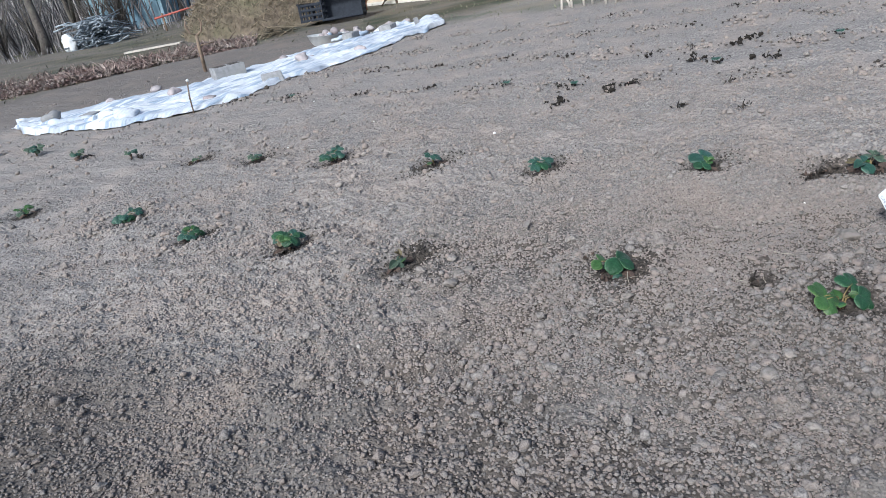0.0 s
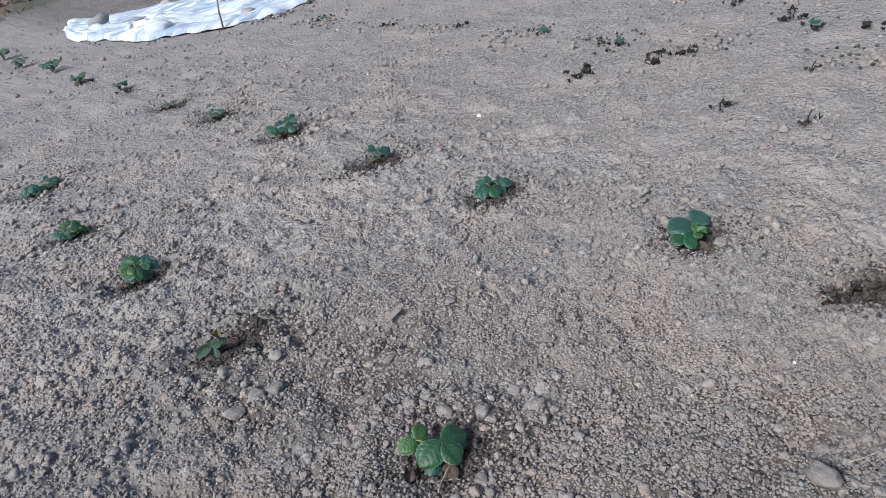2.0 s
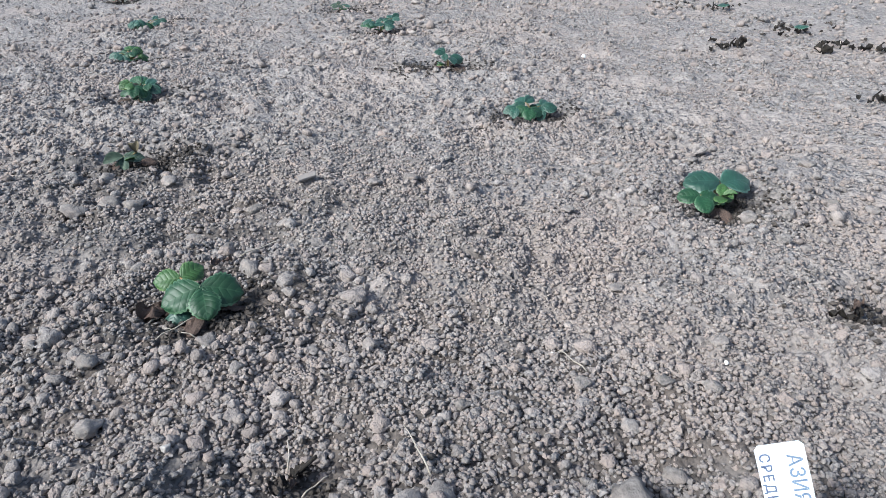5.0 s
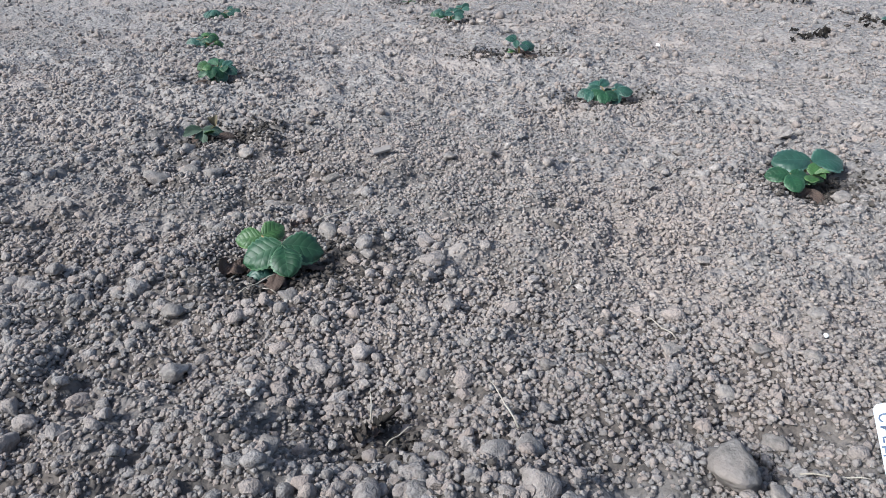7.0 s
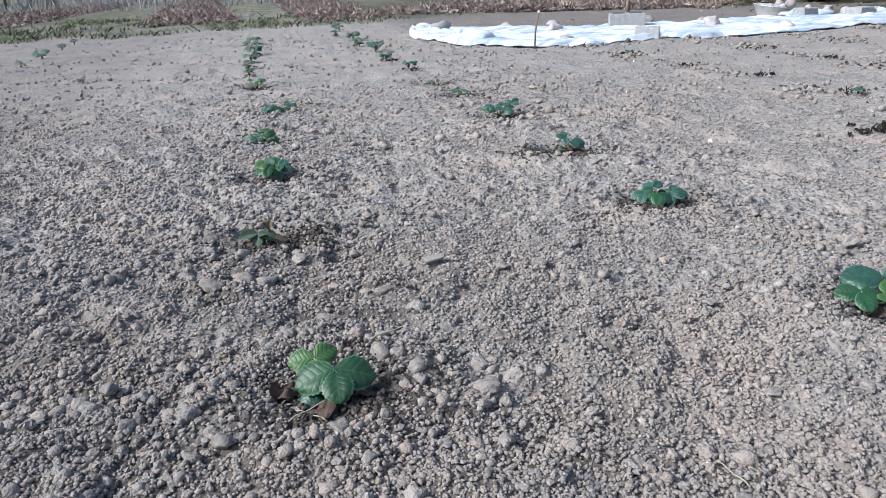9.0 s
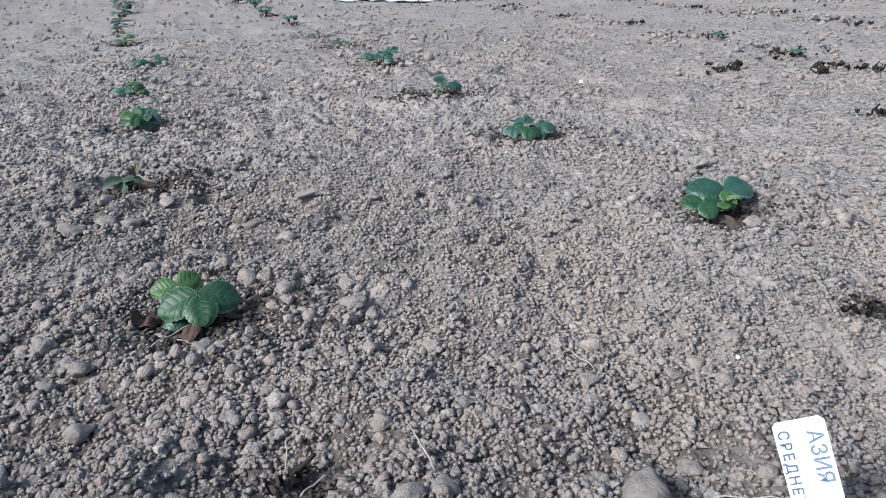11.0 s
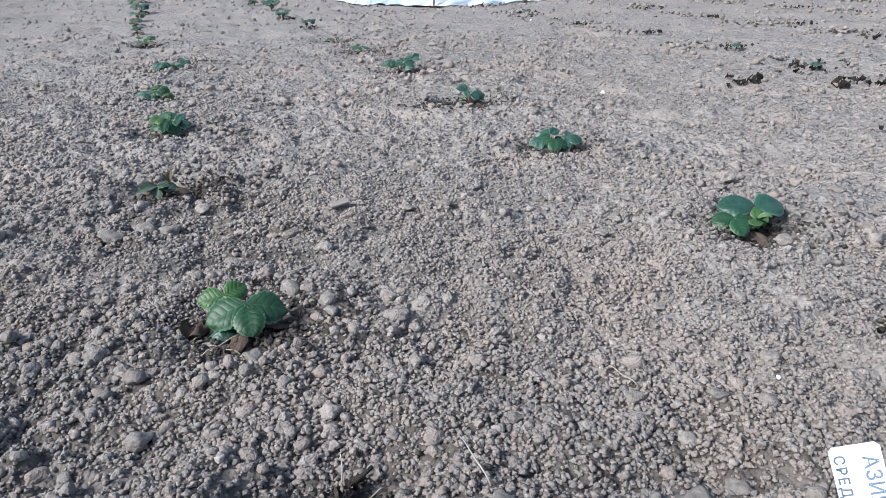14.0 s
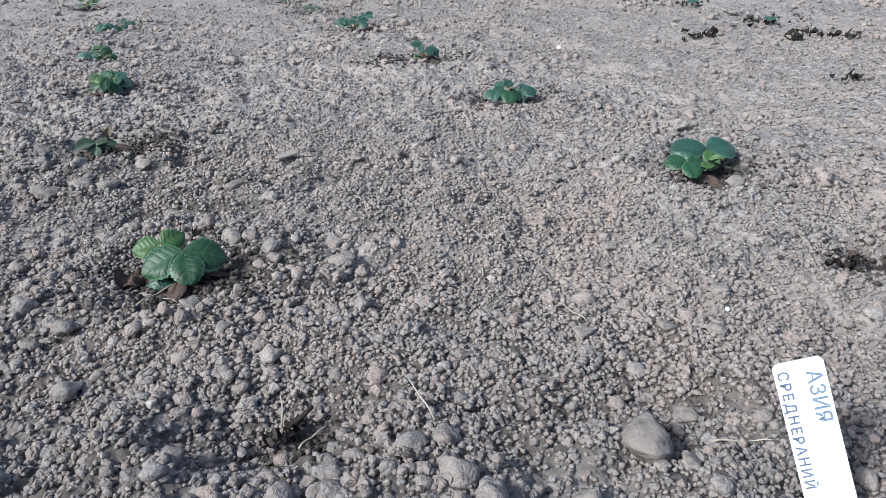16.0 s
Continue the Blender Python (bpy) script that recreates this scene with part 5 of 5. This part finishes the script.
def litter_bed(x, y, w, l, h, az, seed, count):
    """A low bed under fallen leaves: curled leaf scraps over a mound, all one heap."""
    rng = np.random.default_rng(seed)
    u, t = rng.uniform(-1, 1, count), rng.uniform(-1, 1, count)
    px, py = u * w / 2, t * l / 2
    top = h * np.clip(1 - np.abs(u) ** 3, 0, 1) * np.clip(1 - np.abs(t) ** 6, 0, 1) * (0.75 + 0.3 * vnoise(px / 0.4, py / 0.4, seed))
    c, s = math.cos(radians(az)), math.sin(radians(az))
    cx, cy, cz = x + px * c - py * s, y + px * s + py * c, top * rng.uniform(0.5, 1.05, count) + 0.01
    a, b, r = rng.uniform(0, 6.283, count), rng.uniform(-0.9, 0.9, count), rng.uniform(0.016, 0.036, count)
    e1 = np.stack([np.cos(a), np.sin(a), np.sin(b) * 0.9], -1) * r[:, None]
    e2 = np.stack([-np.sin(a), np.cos(a), np.cos(a * 3) * 0.7], -1) * r[:, None] * 0.6
    o = np.stack([cx, cy, cz], -1)
    lift = np.stack([0 * r, 0 * r, r * 0.5], -1)
    v = np.stack([o - e1, o + e2 + lift, o + e1, o - e2 + lift], 1).reshape(-1, 3)
    i = np.arange(count)[:, None] * 4
    f = np.concatenate([i + [0, 1, 2], i + [0, 2, 3]], 1).reshape(-1, 3)
    s1 = rng.uniform(0, 1, count) < 0.10      # dead stalks standing among the leaves
    v, f = gather([(v, f), blades(rng, cx[s1], cy[s1], rng.uniform(0.04, 0.13, s1.sum()), top[s1], 1.3, 0.005)])
    tagged(part("leaf_litter", mesh_of("leaf_litter", v, f, False), M_LITTER), "bed heaped with red-brown fallen leaves", "fallen leaves", kind="stuff")
    # the soil body of the bed
    n = 30
    g = np.linspace(-1, 1, n)
    gx, gy = np.meshgrid(g, g)
    q = (0.72 * h) * np.clip(1 - np.abs(gx) ** 3, 0, 1) * np.clip(1 - np.abs(gy) ** 6, 0, 1) - 0.02
    wx, wy = gx * w / 2, gy * l / 2
    v = np.stack([x + wx * c - wy * s, y + wx * s + wy * c, q], -1).reshape(-1, 3)
    i = (np.arange(n - 1)[:, None] * n + np.arange(n - 1)[None]).ravel()
    tagged(part("garden_bed", mesh_of("garden_bed", v, np.stack([i, i + 1, i + n + 1, i + n], -1)), M_HEAP), "low raised bed of dark soil under fallen leaves", "garden bed")


litter_bed(0.95, 15.0, 1.15, 12.4, 0.10, 1, 51, 12000)
litter_bed(-1.52, 17.3, 1.40, 14.6, 0.11, 4, 52, 12500)
litter_bed(3.2, 10.0, 3.2, 1.9, 0.09, -32, 53, 10000)
litter_bed(-4.95, 20.4, 1.7, 16.0, 0.12, 2, 54, 10500)
litter_bed(4.8, 8.6, 2.4, 1.4, 0.07, -42, 55, 7000)


def build_heap():
    th = thing("compost_heap", pose(7.9, 10.2, 0), "brown heap of rotting garden waste with dry stalks", "compost heap")
    n = 60
    g = np.linspace(-1, 1, n)
    gx, gy = np.meshgrid(g, g)
    r = np.hypot(gx, gy)
    z = 0.95 * np.clip(1 - r ** 2.2, 0, 1) ** 0.8 * (1 + 0.25 * vnoise(gx * 4, gy * 4, 71)) + 0.05 * vnoise(gx * 14, gy * 14, 72) - 0.06
    ang = radians(-20)
    x, y = gx * 1.3, gy * 2.2
    X, Y = x * math.cos(ang) - y * math.sin(ang), x * math.sin(ang) + y * math.cos(ang)
    i = (np.arange(n - 1)[:, None] * n + np.arange(n - 1)[None]).ravel()
    part("mound", mesh_of("mound", np.stack([X, Y, z], -1).reshape(-1, 3), np.stack([i, i + 1, i + n + 1, i + n], -1)), M_HEAP, th)
    rng = np.random.default_rng(73)
    m = 9000
    a, d = rng.uniform(0, 6.283, m), np.sqrt(rng.uniform(0, 1, m)) * 0.98
    ux, uy = d * np.cos(a), d * np.sin(a)
    zz = 0.95 * np.clip(1 - d ** 2.2, 0, 1) ** 0.8 * (1 + 0.25 * vnoise(ux * 4, uy * 4, 71)) - 0.03
    X, Y = ux * 1.3 * math.cos(ang) - uy * 2.2 * math.sin(ang), ux * 1.3 * math.sin(ang) + uy * 2.2 * math.cos(ang)
    v, f = blades(rng, X, Y, rng.uniform(0.02, 0.09, m), zz, 2.2, 0.0045)
    ob = part("weed_cover", mesh_of("weed_cover", v, f, False), M_WEED, th)
    tagged(ob, "dry stalks and weeds", kind="stuff")


build_heap()


def house():
    # front wall from (7.86, 4.55) to (10.4, 14.1), the plot's side of the house
    a, b = Vector((7.86, 4.55, 0)), Vector((10.4, 14.1, 0))
    d = (b - a)
    ln = d.length
    az = math.degrees(math.atan2(d.y, d.x))
    th = thing("house", Matrix.Translation(a) @ pose(0, 0, 0, 0, 0, az), "plain beige plastered house with a pale plinth", "house")
    depth, h = 5.0, 2.7
    for name, sx, sy, ox, oy in (("wall", ln, 0.3, ln / 2, -0.15), ("wall", ln, 0.3, ln / 2, -depth + 0.15), ("wall", 0.3, depth - 0.6, 0.15, -depth / 2), ("wall", 0.3, depth - 0.6, ln - 0.15, -depth / 2)):
        part(name, box(sx, sy, h, 0.01, Matrix.Translation((ox, oy, 0))), M_PLASTER, th)
    part("plinth", box(ln + 0.04, 0.05, 0.06, 0.005, Matrix.Translation((ln / 2, 0.026, 0))), M_PLINTH, th)
    part("corner_trim", box(0.10, 0.03, h, 0.004, Matrix.Translation((0.05, 0.018, 0.062))), M_PLINTH, th, "white corner strip")
    bm = bmesh.new()
    for sgn in (-1, 1):
        box(ln + 0.8, depth / 2 / math.cos(radians(30)) + 0.4, 0.08, 0.01, Matrix.Translation((ln / 2, -depth / 2, h + 1.43)) @ pose(0, 0, 0, -30 * sgn) @ Matrix.Translation((0, sgn * (depth / 4 / math.cos(radians(30)) + 0.2), 0)), bm)
    part("roof", bm, M_ROOF, th)
    return th


house()


def shed():
    a, az = Vector((8.0, 4.5, 0)), -103
    th = thing("shed", Matrix.Translation(a) @ pose(0, 0, 0, 0, 0, az), "low lean-to shed of mixed panels with an orange-brown door", "shed")
    x = 0.0
    for name, w, mat, set_back in (("panel", 0.42, M_CONCRETE, 0), ("panel", 0.16, M_BLUE, 0.02), ("doorway", 0.20, M_DARK_TARP, 0.06), ("door", 0.55, M_ORANGE_DOOR, 0.0), ("panel", 0.7, M_CONCRETE, 0.01)):
        part(name, box(w - 0.004, 0.06, 2.1, 0.006, Matrix.Translation((x + w / 2, set_back, 0))), mat, th)
        x += w
    part("roof", box(x + 0.3, 1.8, 0.06, 0.01, Matrix.Translation((x / 2, 0.7, 2.12)) @ pose(0, 0, 0, 6)), M_ROOF, th)


shed()


def fence_frame():
    th = thing("fence_frame", pose(8.35, 6.55, 0, 0, 0, 74), "rough wooden fence frame before the house wall", "fence")
    for x, lean in ((-0.95, 4), (0.0, -9), (0.92, -3)):
        v, f = tube([(x, 0, -0.1), (x + lean * 0.004, 0.01, 0.7), (x + lean * 0.012, 0, 1.6)], [0.045, 0.038, 0.03] if x else [0.02, 0.017, 0.014], 7)
        part("post", mesh_of("post", v, f), M_WOOD, th)
    v, f = tube([(-0.95, 0.03, 0.12), (0.0, 0.035, 0.15), (0.92, 0.03, 0.11)], [0.026, 0.024, 0.024], 7)
    part("rail", mesh_of("rail", v, f), M_WOOD, th)
    v, f = tube([(0.92, 0.05, 0.35), (1.05, 0.12, 0.12), (1.2, 0.2, -0.03)], [0.03, 0.03, 0.03], 7)
    part("brace", mesh_of("brace", v, f), M_WOOD, th)


fence_frame()


def bush(x, y, h, count, seed, mat, label):
    r = random.Random(seed)
    th = thing("shrub", pose(x, y, 0), label, "shrub")
    pieces = []
    for k in range(count):
        a = r.uniform(0, 6.283)
        out = r.uniform(0.1, 0.5) * h
        top = Vector((math.cos(a) * out, math.sin(a) * out, h * r.uniform(0.6, 1)))
        mid = Vector((top.x * 0.35 + r.uniform(-0.03, 0.03), top.y * 0.35, top.z * 0.5))
        pieces.append(tube([(r.uniform(-0.06, 0.06), r.uniform(-0.06, 0.06), -0.03), mid, top], [0.016, 0.012, 0.004], 5))
        pieces.append(tube([mid, mid + Vector((r.uniform(-0.3, 0.3), r.uniform(-0.3, 0.3), 0.35)) * h * 0.6], [0.009, 0.003], 4))
    v, f = gather(pieces)
    tagged(part("stem_tuft", mesh_of("stem_tuft", v, f), mat, th), kind="stuff")


M_REDSTEM = surf("red_stems", (0.22, 0.09, 0.06), (0.36, 0.17, 0.11), 10, 0.8, 0.2, island=0.3)
for bx, by, bs in ((8.0, 20.6, 21), (9.3, 21.4, 22), (10.6, 20.2, 23), (7.0, 19.3, 24), (11.8, 20.9, 25)):
    bush(bx, by, 1.7, 26, bs, M_BARK, "dark leafless undergrowth between the far trees")
bush(2.75, 27.2, 2.2, 8, 6, M_BARK, "leafless dark many-stemmed shrub behind the beds")
bush(-1.2, 39, 2.4, 8, 7, M_BARK, "leafless dark many-stemmed shrub behind the beds")
bush(8.0, 7.7, 1.1, 16, 5, M_REDSTEM, "leafless shrub with reddish upright stems")


def crumpled_sack(x, y, w, h, mat, label, name, seed):
    v, f = lump(np.random.default_rng(seed), ICO3, 0.3)
    v = v * np.array((w / 2, w / 2.6, h / 2))
    v[:, 2] = np.maximum(v[:, 2], -h * 0.35)
    ob = part(name, mesh_of(name, v, f), mat, m=pose(x, y, h * 0.34, 0, 0, seed * 20))
    tagged(ob, label, name.replace("_", " "))


crumpled_sack(7.72, 4.52, 0.22, 0.18, M_YELLOW, "crumpled yellow plastic bag by the house corner", "plastic_bag", 3)
crumpled_sack(7.66, 4.22, 0.34, 0.18, M_PLASTIC, "white plastic sack lying by the house", "sack", 4)
crumpled_sack(8.2, 17.6, 0.45, 0.5, M_PLASTIC, "white sack beside the branch pile", "sack", 5)


def branch_pile(x, y, w, h, count, mat, label, seed, thick=0.022):
    r = random.Random(seed)
    th = thing("branch_pile", pose(x, y, 0), label, "branch pile")
    pieces = []
    for k in range(count):
        a = r.gauss(0.4, 0.6)
        ln = r.uniform(0.4, 1.0) * w
        c = Vector((r.gauss(0, w * 0.2), r.gauss(0, w * 0.2), r.uniform(0.02, 1) ** 1.3 * h * 0.75))
        d = Vector((math.cos(a), math.sin(a), r.uniform(-0.25, 0.25)))
        p0, p1 = c - d * ln / 2, c + d * ln / 2
        p0.z, p1.z = max(p0.z, 0.01), max(p1.z, 0.01)
        pieces.append(tube([p0, c + Vector((0, 0, r.uniform(-0.04, 0.1))), p1], [thick, thick * 0.7, thick * 0.3], 5))
    v, f = gather(pieces)
    tagged(part("brushwood", mesh_of("brushwood", v, f), mat, th), kind="stuff")


branch_pile(8.95, 17.4, 1.15, 0.85, 230, M_BLUE_TWIG, "pile of blue-grey cut branches", 6)
branch_pile(6.2, 7.9, 0.8, 0.10, 70, M_WEED, "dry brown stalks at the foot of the heap", 9, 0.006)


def plank(x, y, ln, az):
    ob = part("plank", box(ln, 0.16, 0.03, 0.005), M_PALE_WOOD, m=pose(x, y, 0.012, 0, 0, az))
    tagged(ob, "pale weathered plank lying on the path", "plank")


plank(6.4, 11.4, 1.1, -60)


def bare_tree(x, y, h, r0, seed, lean=0.0, fork=False):
    rnd = random.Random(seed)
    th = thing("bare_tree", pose(x, y, 0, 0, 0, rnd.uniform(0, 360)), "leafless dark-barked tree at the edge of the garden", "tree", "bare trees behind the garden")
    pts, rad, p = [], [], Vector((0, 0, -0.2))
    d = Vector((lean, 0, 1)).normalized()
    n = 9
    for i in range(n):
        pts.append(p.copy())
        rad.append(r0 * (1 - 0.8 * i / (n - 1)) * (1.35 if i == 0 else 1))
        p = p + d * h / (n - 1)
        d = (d + Vector((rnd.uniform(-0.12, 0.12), rnd.uniform(-0.12, 0.12), 0.02))).normalized()
    v, f = tube(pts, rad, 10)
    part("trunk", mesh_of("trunk", v, f), M_BARK, th)
    pieces = []

    def limb(q, d, ln, r, level):
        mid = q + d * ln * 0.5 + Vector((rnd.uniform(-1, 1), rnd.uniform(-1, 1), rnd.uniform(0, 1))) * ln * 0.08
        end = q + d * ln + Vector((0, 0, ln * 0.12))
        pieces.append(tube([q, mid, end], [r, r * 0.7, r * 0.35], 6 if level < 1 else 4))
        if level < 2:
            for k in range(4):
                t = rnd.uniform(0.35, 1)
                nd = (d + Vector((rnd.uniform(-0.9, 0.9), rnd.uniform(-0.9, 0.9), rnd.uniform(-0.1, 0.7)))).normalized()
                limb(q.lerp(end, t), nd, ln * rnd.uniform(0.45, 0.65), r * 0.5, level + 1)

    if fork:
        for sgn in (-1, 1):
            limb(pts[1], Vector((0.35 * sgn, 0.2 * sgn, 1)).normalized(), h * 0.7, r0 * 0.7, 0)
    for k in range(9):
        i = rnd.randrange(3, n)
        a = rnd.uniform(0, 6.283)
        limb(pts[i], Vector((math.cos(a), math.sin(a), 0.7)).normalized(), h * rnd.uniform(0.2, 0.38), rad[i] * 0.6, 0)
    v, f = gather(pieces)
    part("crown", mesh_of("crown", v, f), M_BARK, th)


for k, (x, y, h, r0, ln, fk) in enumerate([
        (8.6, 19.6, 6, 0.13, -0.06, False), (11.4, 22.5, 6, 0.13, 0.1, True), (12.6, 22.0, 6, 0.12, 0.12, True), (7.2, 21.5, 5, 0.1, 0.15, False), (14.5, 21.5, 5.5, 0.1, 0.0, False),
        (4.2, 27, 5, 0.06, 0.05, True), (-7.5, 30, 5, 0.07, 0.1, False), (-9.0, 33, 5, 0.07, 0.0, True), (-5.5, 36, 5, 0.06, -0.1, False), (-0.3, 38, 5, 0.08, 0.05, False),
        (-12, 34, 5, 0.08, 0.1, True), (9.5, 26, 6, 0.11, 0.08, True), (17.0, 24, 6, 0.15, 0.0, True), (10.4, 21.0, 5, 0.08, 0.12, True), (9.9, 24.0, 5, 0.09, -0.1, False), (13.4, 25.0, 6, 0.10, 0.05, True), (11.9, 26.5, 6, 0.12, -0.05, False), (7.9, 23.0, 5, 0.07, 0.2, False)]):
    bare_tree(x, y, h, r0, 40 + k, ln, fk)


def build_thicket():
    rng = random.Random(77)
    pieces = []
    for k in range(1300):
        a = radians(rng.uniform(-40, 62))
        d = rng.uniform(24, 62)
        x, y = d * math.sin(a), d * math.cos(a)
        if 9 < x < 24 and 4 < y < 20:
            continue
        h = rng.uniform(0.8, 4.0)
        r = rng.uniform(0.010, 0.034)
        lean = Vector((rng.uniform(-0.12, 0.12), rng.uniform(-0.1, 0.1), 1)) * h
        p = Vector((x, y, -0.05))
        pieces.append(tube([p, p + lean * 0.5 + Vector((rng.uniform(-0.1, 0.1), 0, 0)), p + lean], [r, r * 0.7, r * 0.2], 4, False))
        for q in range(2):
            s = p + lean * rng.uniform(0.2, 0.7)
            pieces.append(tube([s, s + Vector((rng.uniform(-0.5, 0.5), rng.uniform(-0.3, 0.3), rng.uniform(0.4, 1.0)))], [r * 0.45, r * 0.1], 3, False))
    for k in range(900):                     # denser brush behind the trees on the garden's far side
        a, d = radians(rng.uniform(16, 46)), rng.uniform(25, 36)
        p, h, r = Vector((d * math.sin(a), d * math.cos(a), -0.05)), rng.uniform(1.5, 5.0), rng.uniform(0.012, 0.045)
        top = p + Vector((rng.uniform(-0.25, 0.25), rng.uniform(-0.2, 0.2), 1)) * h
        pieces.append(tube([p, p.lerp(top, 0.5) + Vector((rng.uniform(-0.12, 0.12), 0, 0)), top], [r, r * 0.7, r * 0.3], 4, False))
        for q in range(3):
            g = p.lerp(top, rng.uniform(0.15, 0.8))
            pieces.append(tube([g, g + Vector((rng.uniform(-0.8, 0.8), rng.uniform(-0.3, 0.3), rng.uniform(0.3, 1.0)))], [r * 0.5, r * 0.15], 3, False))
    v, f = gather(pieces)
    tagged(part("thicket", mesh_of("thicket", v, f), M_TWIG), "grey leafless thicket of saplings behind the garden", "thicket", kind="stuff")
    g = np.random.default_rng(78)
    n = 9000
    a, d = np.radians(g.uniform(-45, 65, n)), 20 + 45 * g.uniform(0, 1, n) ** 1.5
    x, y = d * np.sin(a), d * np.cos(a)
    v, f = blades(g, x, y, g.uniform(0.08, 0.45, n), 0 * x - 0.02, 0.6, 0.010)
    tagged(part("dry_weeds", mesh_of("dry_weeds", v, f, False), M_TWIG), "grey-brown dead weeds before the thicket", "dry weeds", kind="stuff")
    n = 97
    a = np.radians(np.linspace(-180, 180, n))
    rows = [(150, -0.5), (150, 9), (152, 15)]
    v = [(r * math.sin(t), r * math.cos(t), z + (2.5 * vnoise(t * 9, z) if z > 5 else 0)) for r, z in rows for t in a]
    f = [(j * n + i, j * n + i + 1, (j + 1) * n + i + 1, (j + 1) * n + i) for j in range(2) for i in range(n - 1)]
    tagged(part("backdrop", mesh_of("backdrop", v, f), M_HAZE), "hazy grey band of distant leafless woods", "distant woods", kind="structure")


build_thicket()


def blue_hut():
    th = thing("hut", pose(15.2, 22.6, 0, 0, 0, 36), "pale blue hut behind the bare trees", "hut")
    part("wall", box(3.6, 0.12, 2.2, 0.02), M_BLUE, th)
    part("wall", box(0.12, 2.4, 2.2, 0.02, Matrix.Translation((-1.74, 1.27, 0))), M_BLUE, th)
    part("wall", box(0.12, 2.4, 2.2, 0.02, Matrix.Translation((1.74, 1.27, 0))), M_BLUE, th)
    part("roof", box(4.0, 3.0, 0.08, 0.02, Matrix.Translation((0, 1.2, 2.21))), M_ROOF, th)


blue_hut()
crumpled_sack(12.2, 16.2, 1.5, 0.75, M_DARK_TARP, "dark tarpaulin heap beside the house", "tarpaulin", 8)
crumpled_sack(6.6, 23.5, 0.55, 0.6, M_RED, "red plastic tub among the far trees", "plastic_tub", 9)
crumpled_sack(8.2, 25.0, 1.6, 0.5, M_DARK_TARP, "dark covered heap behind the beds", "covered_heap", 12)


def red_pole():
    v, f = tube([(0, 0, 0.35), (0.9, -0.5, 0.45), (1.7, -1.0, 0.62)], [0.03, 0.025, 0.025], 7)
    th = thing("pole_barrow", pose(10.2, 16.8, 0), "old barrow with a red pole by the tarpaulin", "barrow")
    part("pole", mesh_of("pole", v, f), M_RED, th)
    for dx, dy in ((0.2, -0.1), (1.3, -0.8)):
        v, f = tube([(dx, dy, -0.05), (dx, dy, 0.45)], [0.03, 0.025], 7)
        part("leg", mesh_of("leg", v, f), M_WOOD, th)


red_pole()


def rail_fence():
    a, b = Vector((-17.5, 28.0, 0)), Vector((-9.5, 31.5, 0))
    d = b - a
    th = thing("rail_fence", Matrix.Translation(a) @ pose(0, 0, 0, 0, 0, math.degrees(math.atan2(d.y, d.x))), "dark open rail fence far behind the beds", "fence")
    ln = d.length
    for k in range(6):
        v, f = tube([(ln * k / 5, 0, -0.1), (ln * k / 5, 0, 1.05)], [0.05, 0.05], 6)
        part("post", mesh_of("post", v, f), M_BARK, th)
    for z in (1.02,):
        v, f = tube([(-0.2, 0, z), (ln / 2, 0, z + 0.02), (ln + 0.2, 0, z)], [0.05, 0.05, 0.05], 6)
        part("rail", mesh_of("rail", v, f), M_BARK, th)


rail_fence()
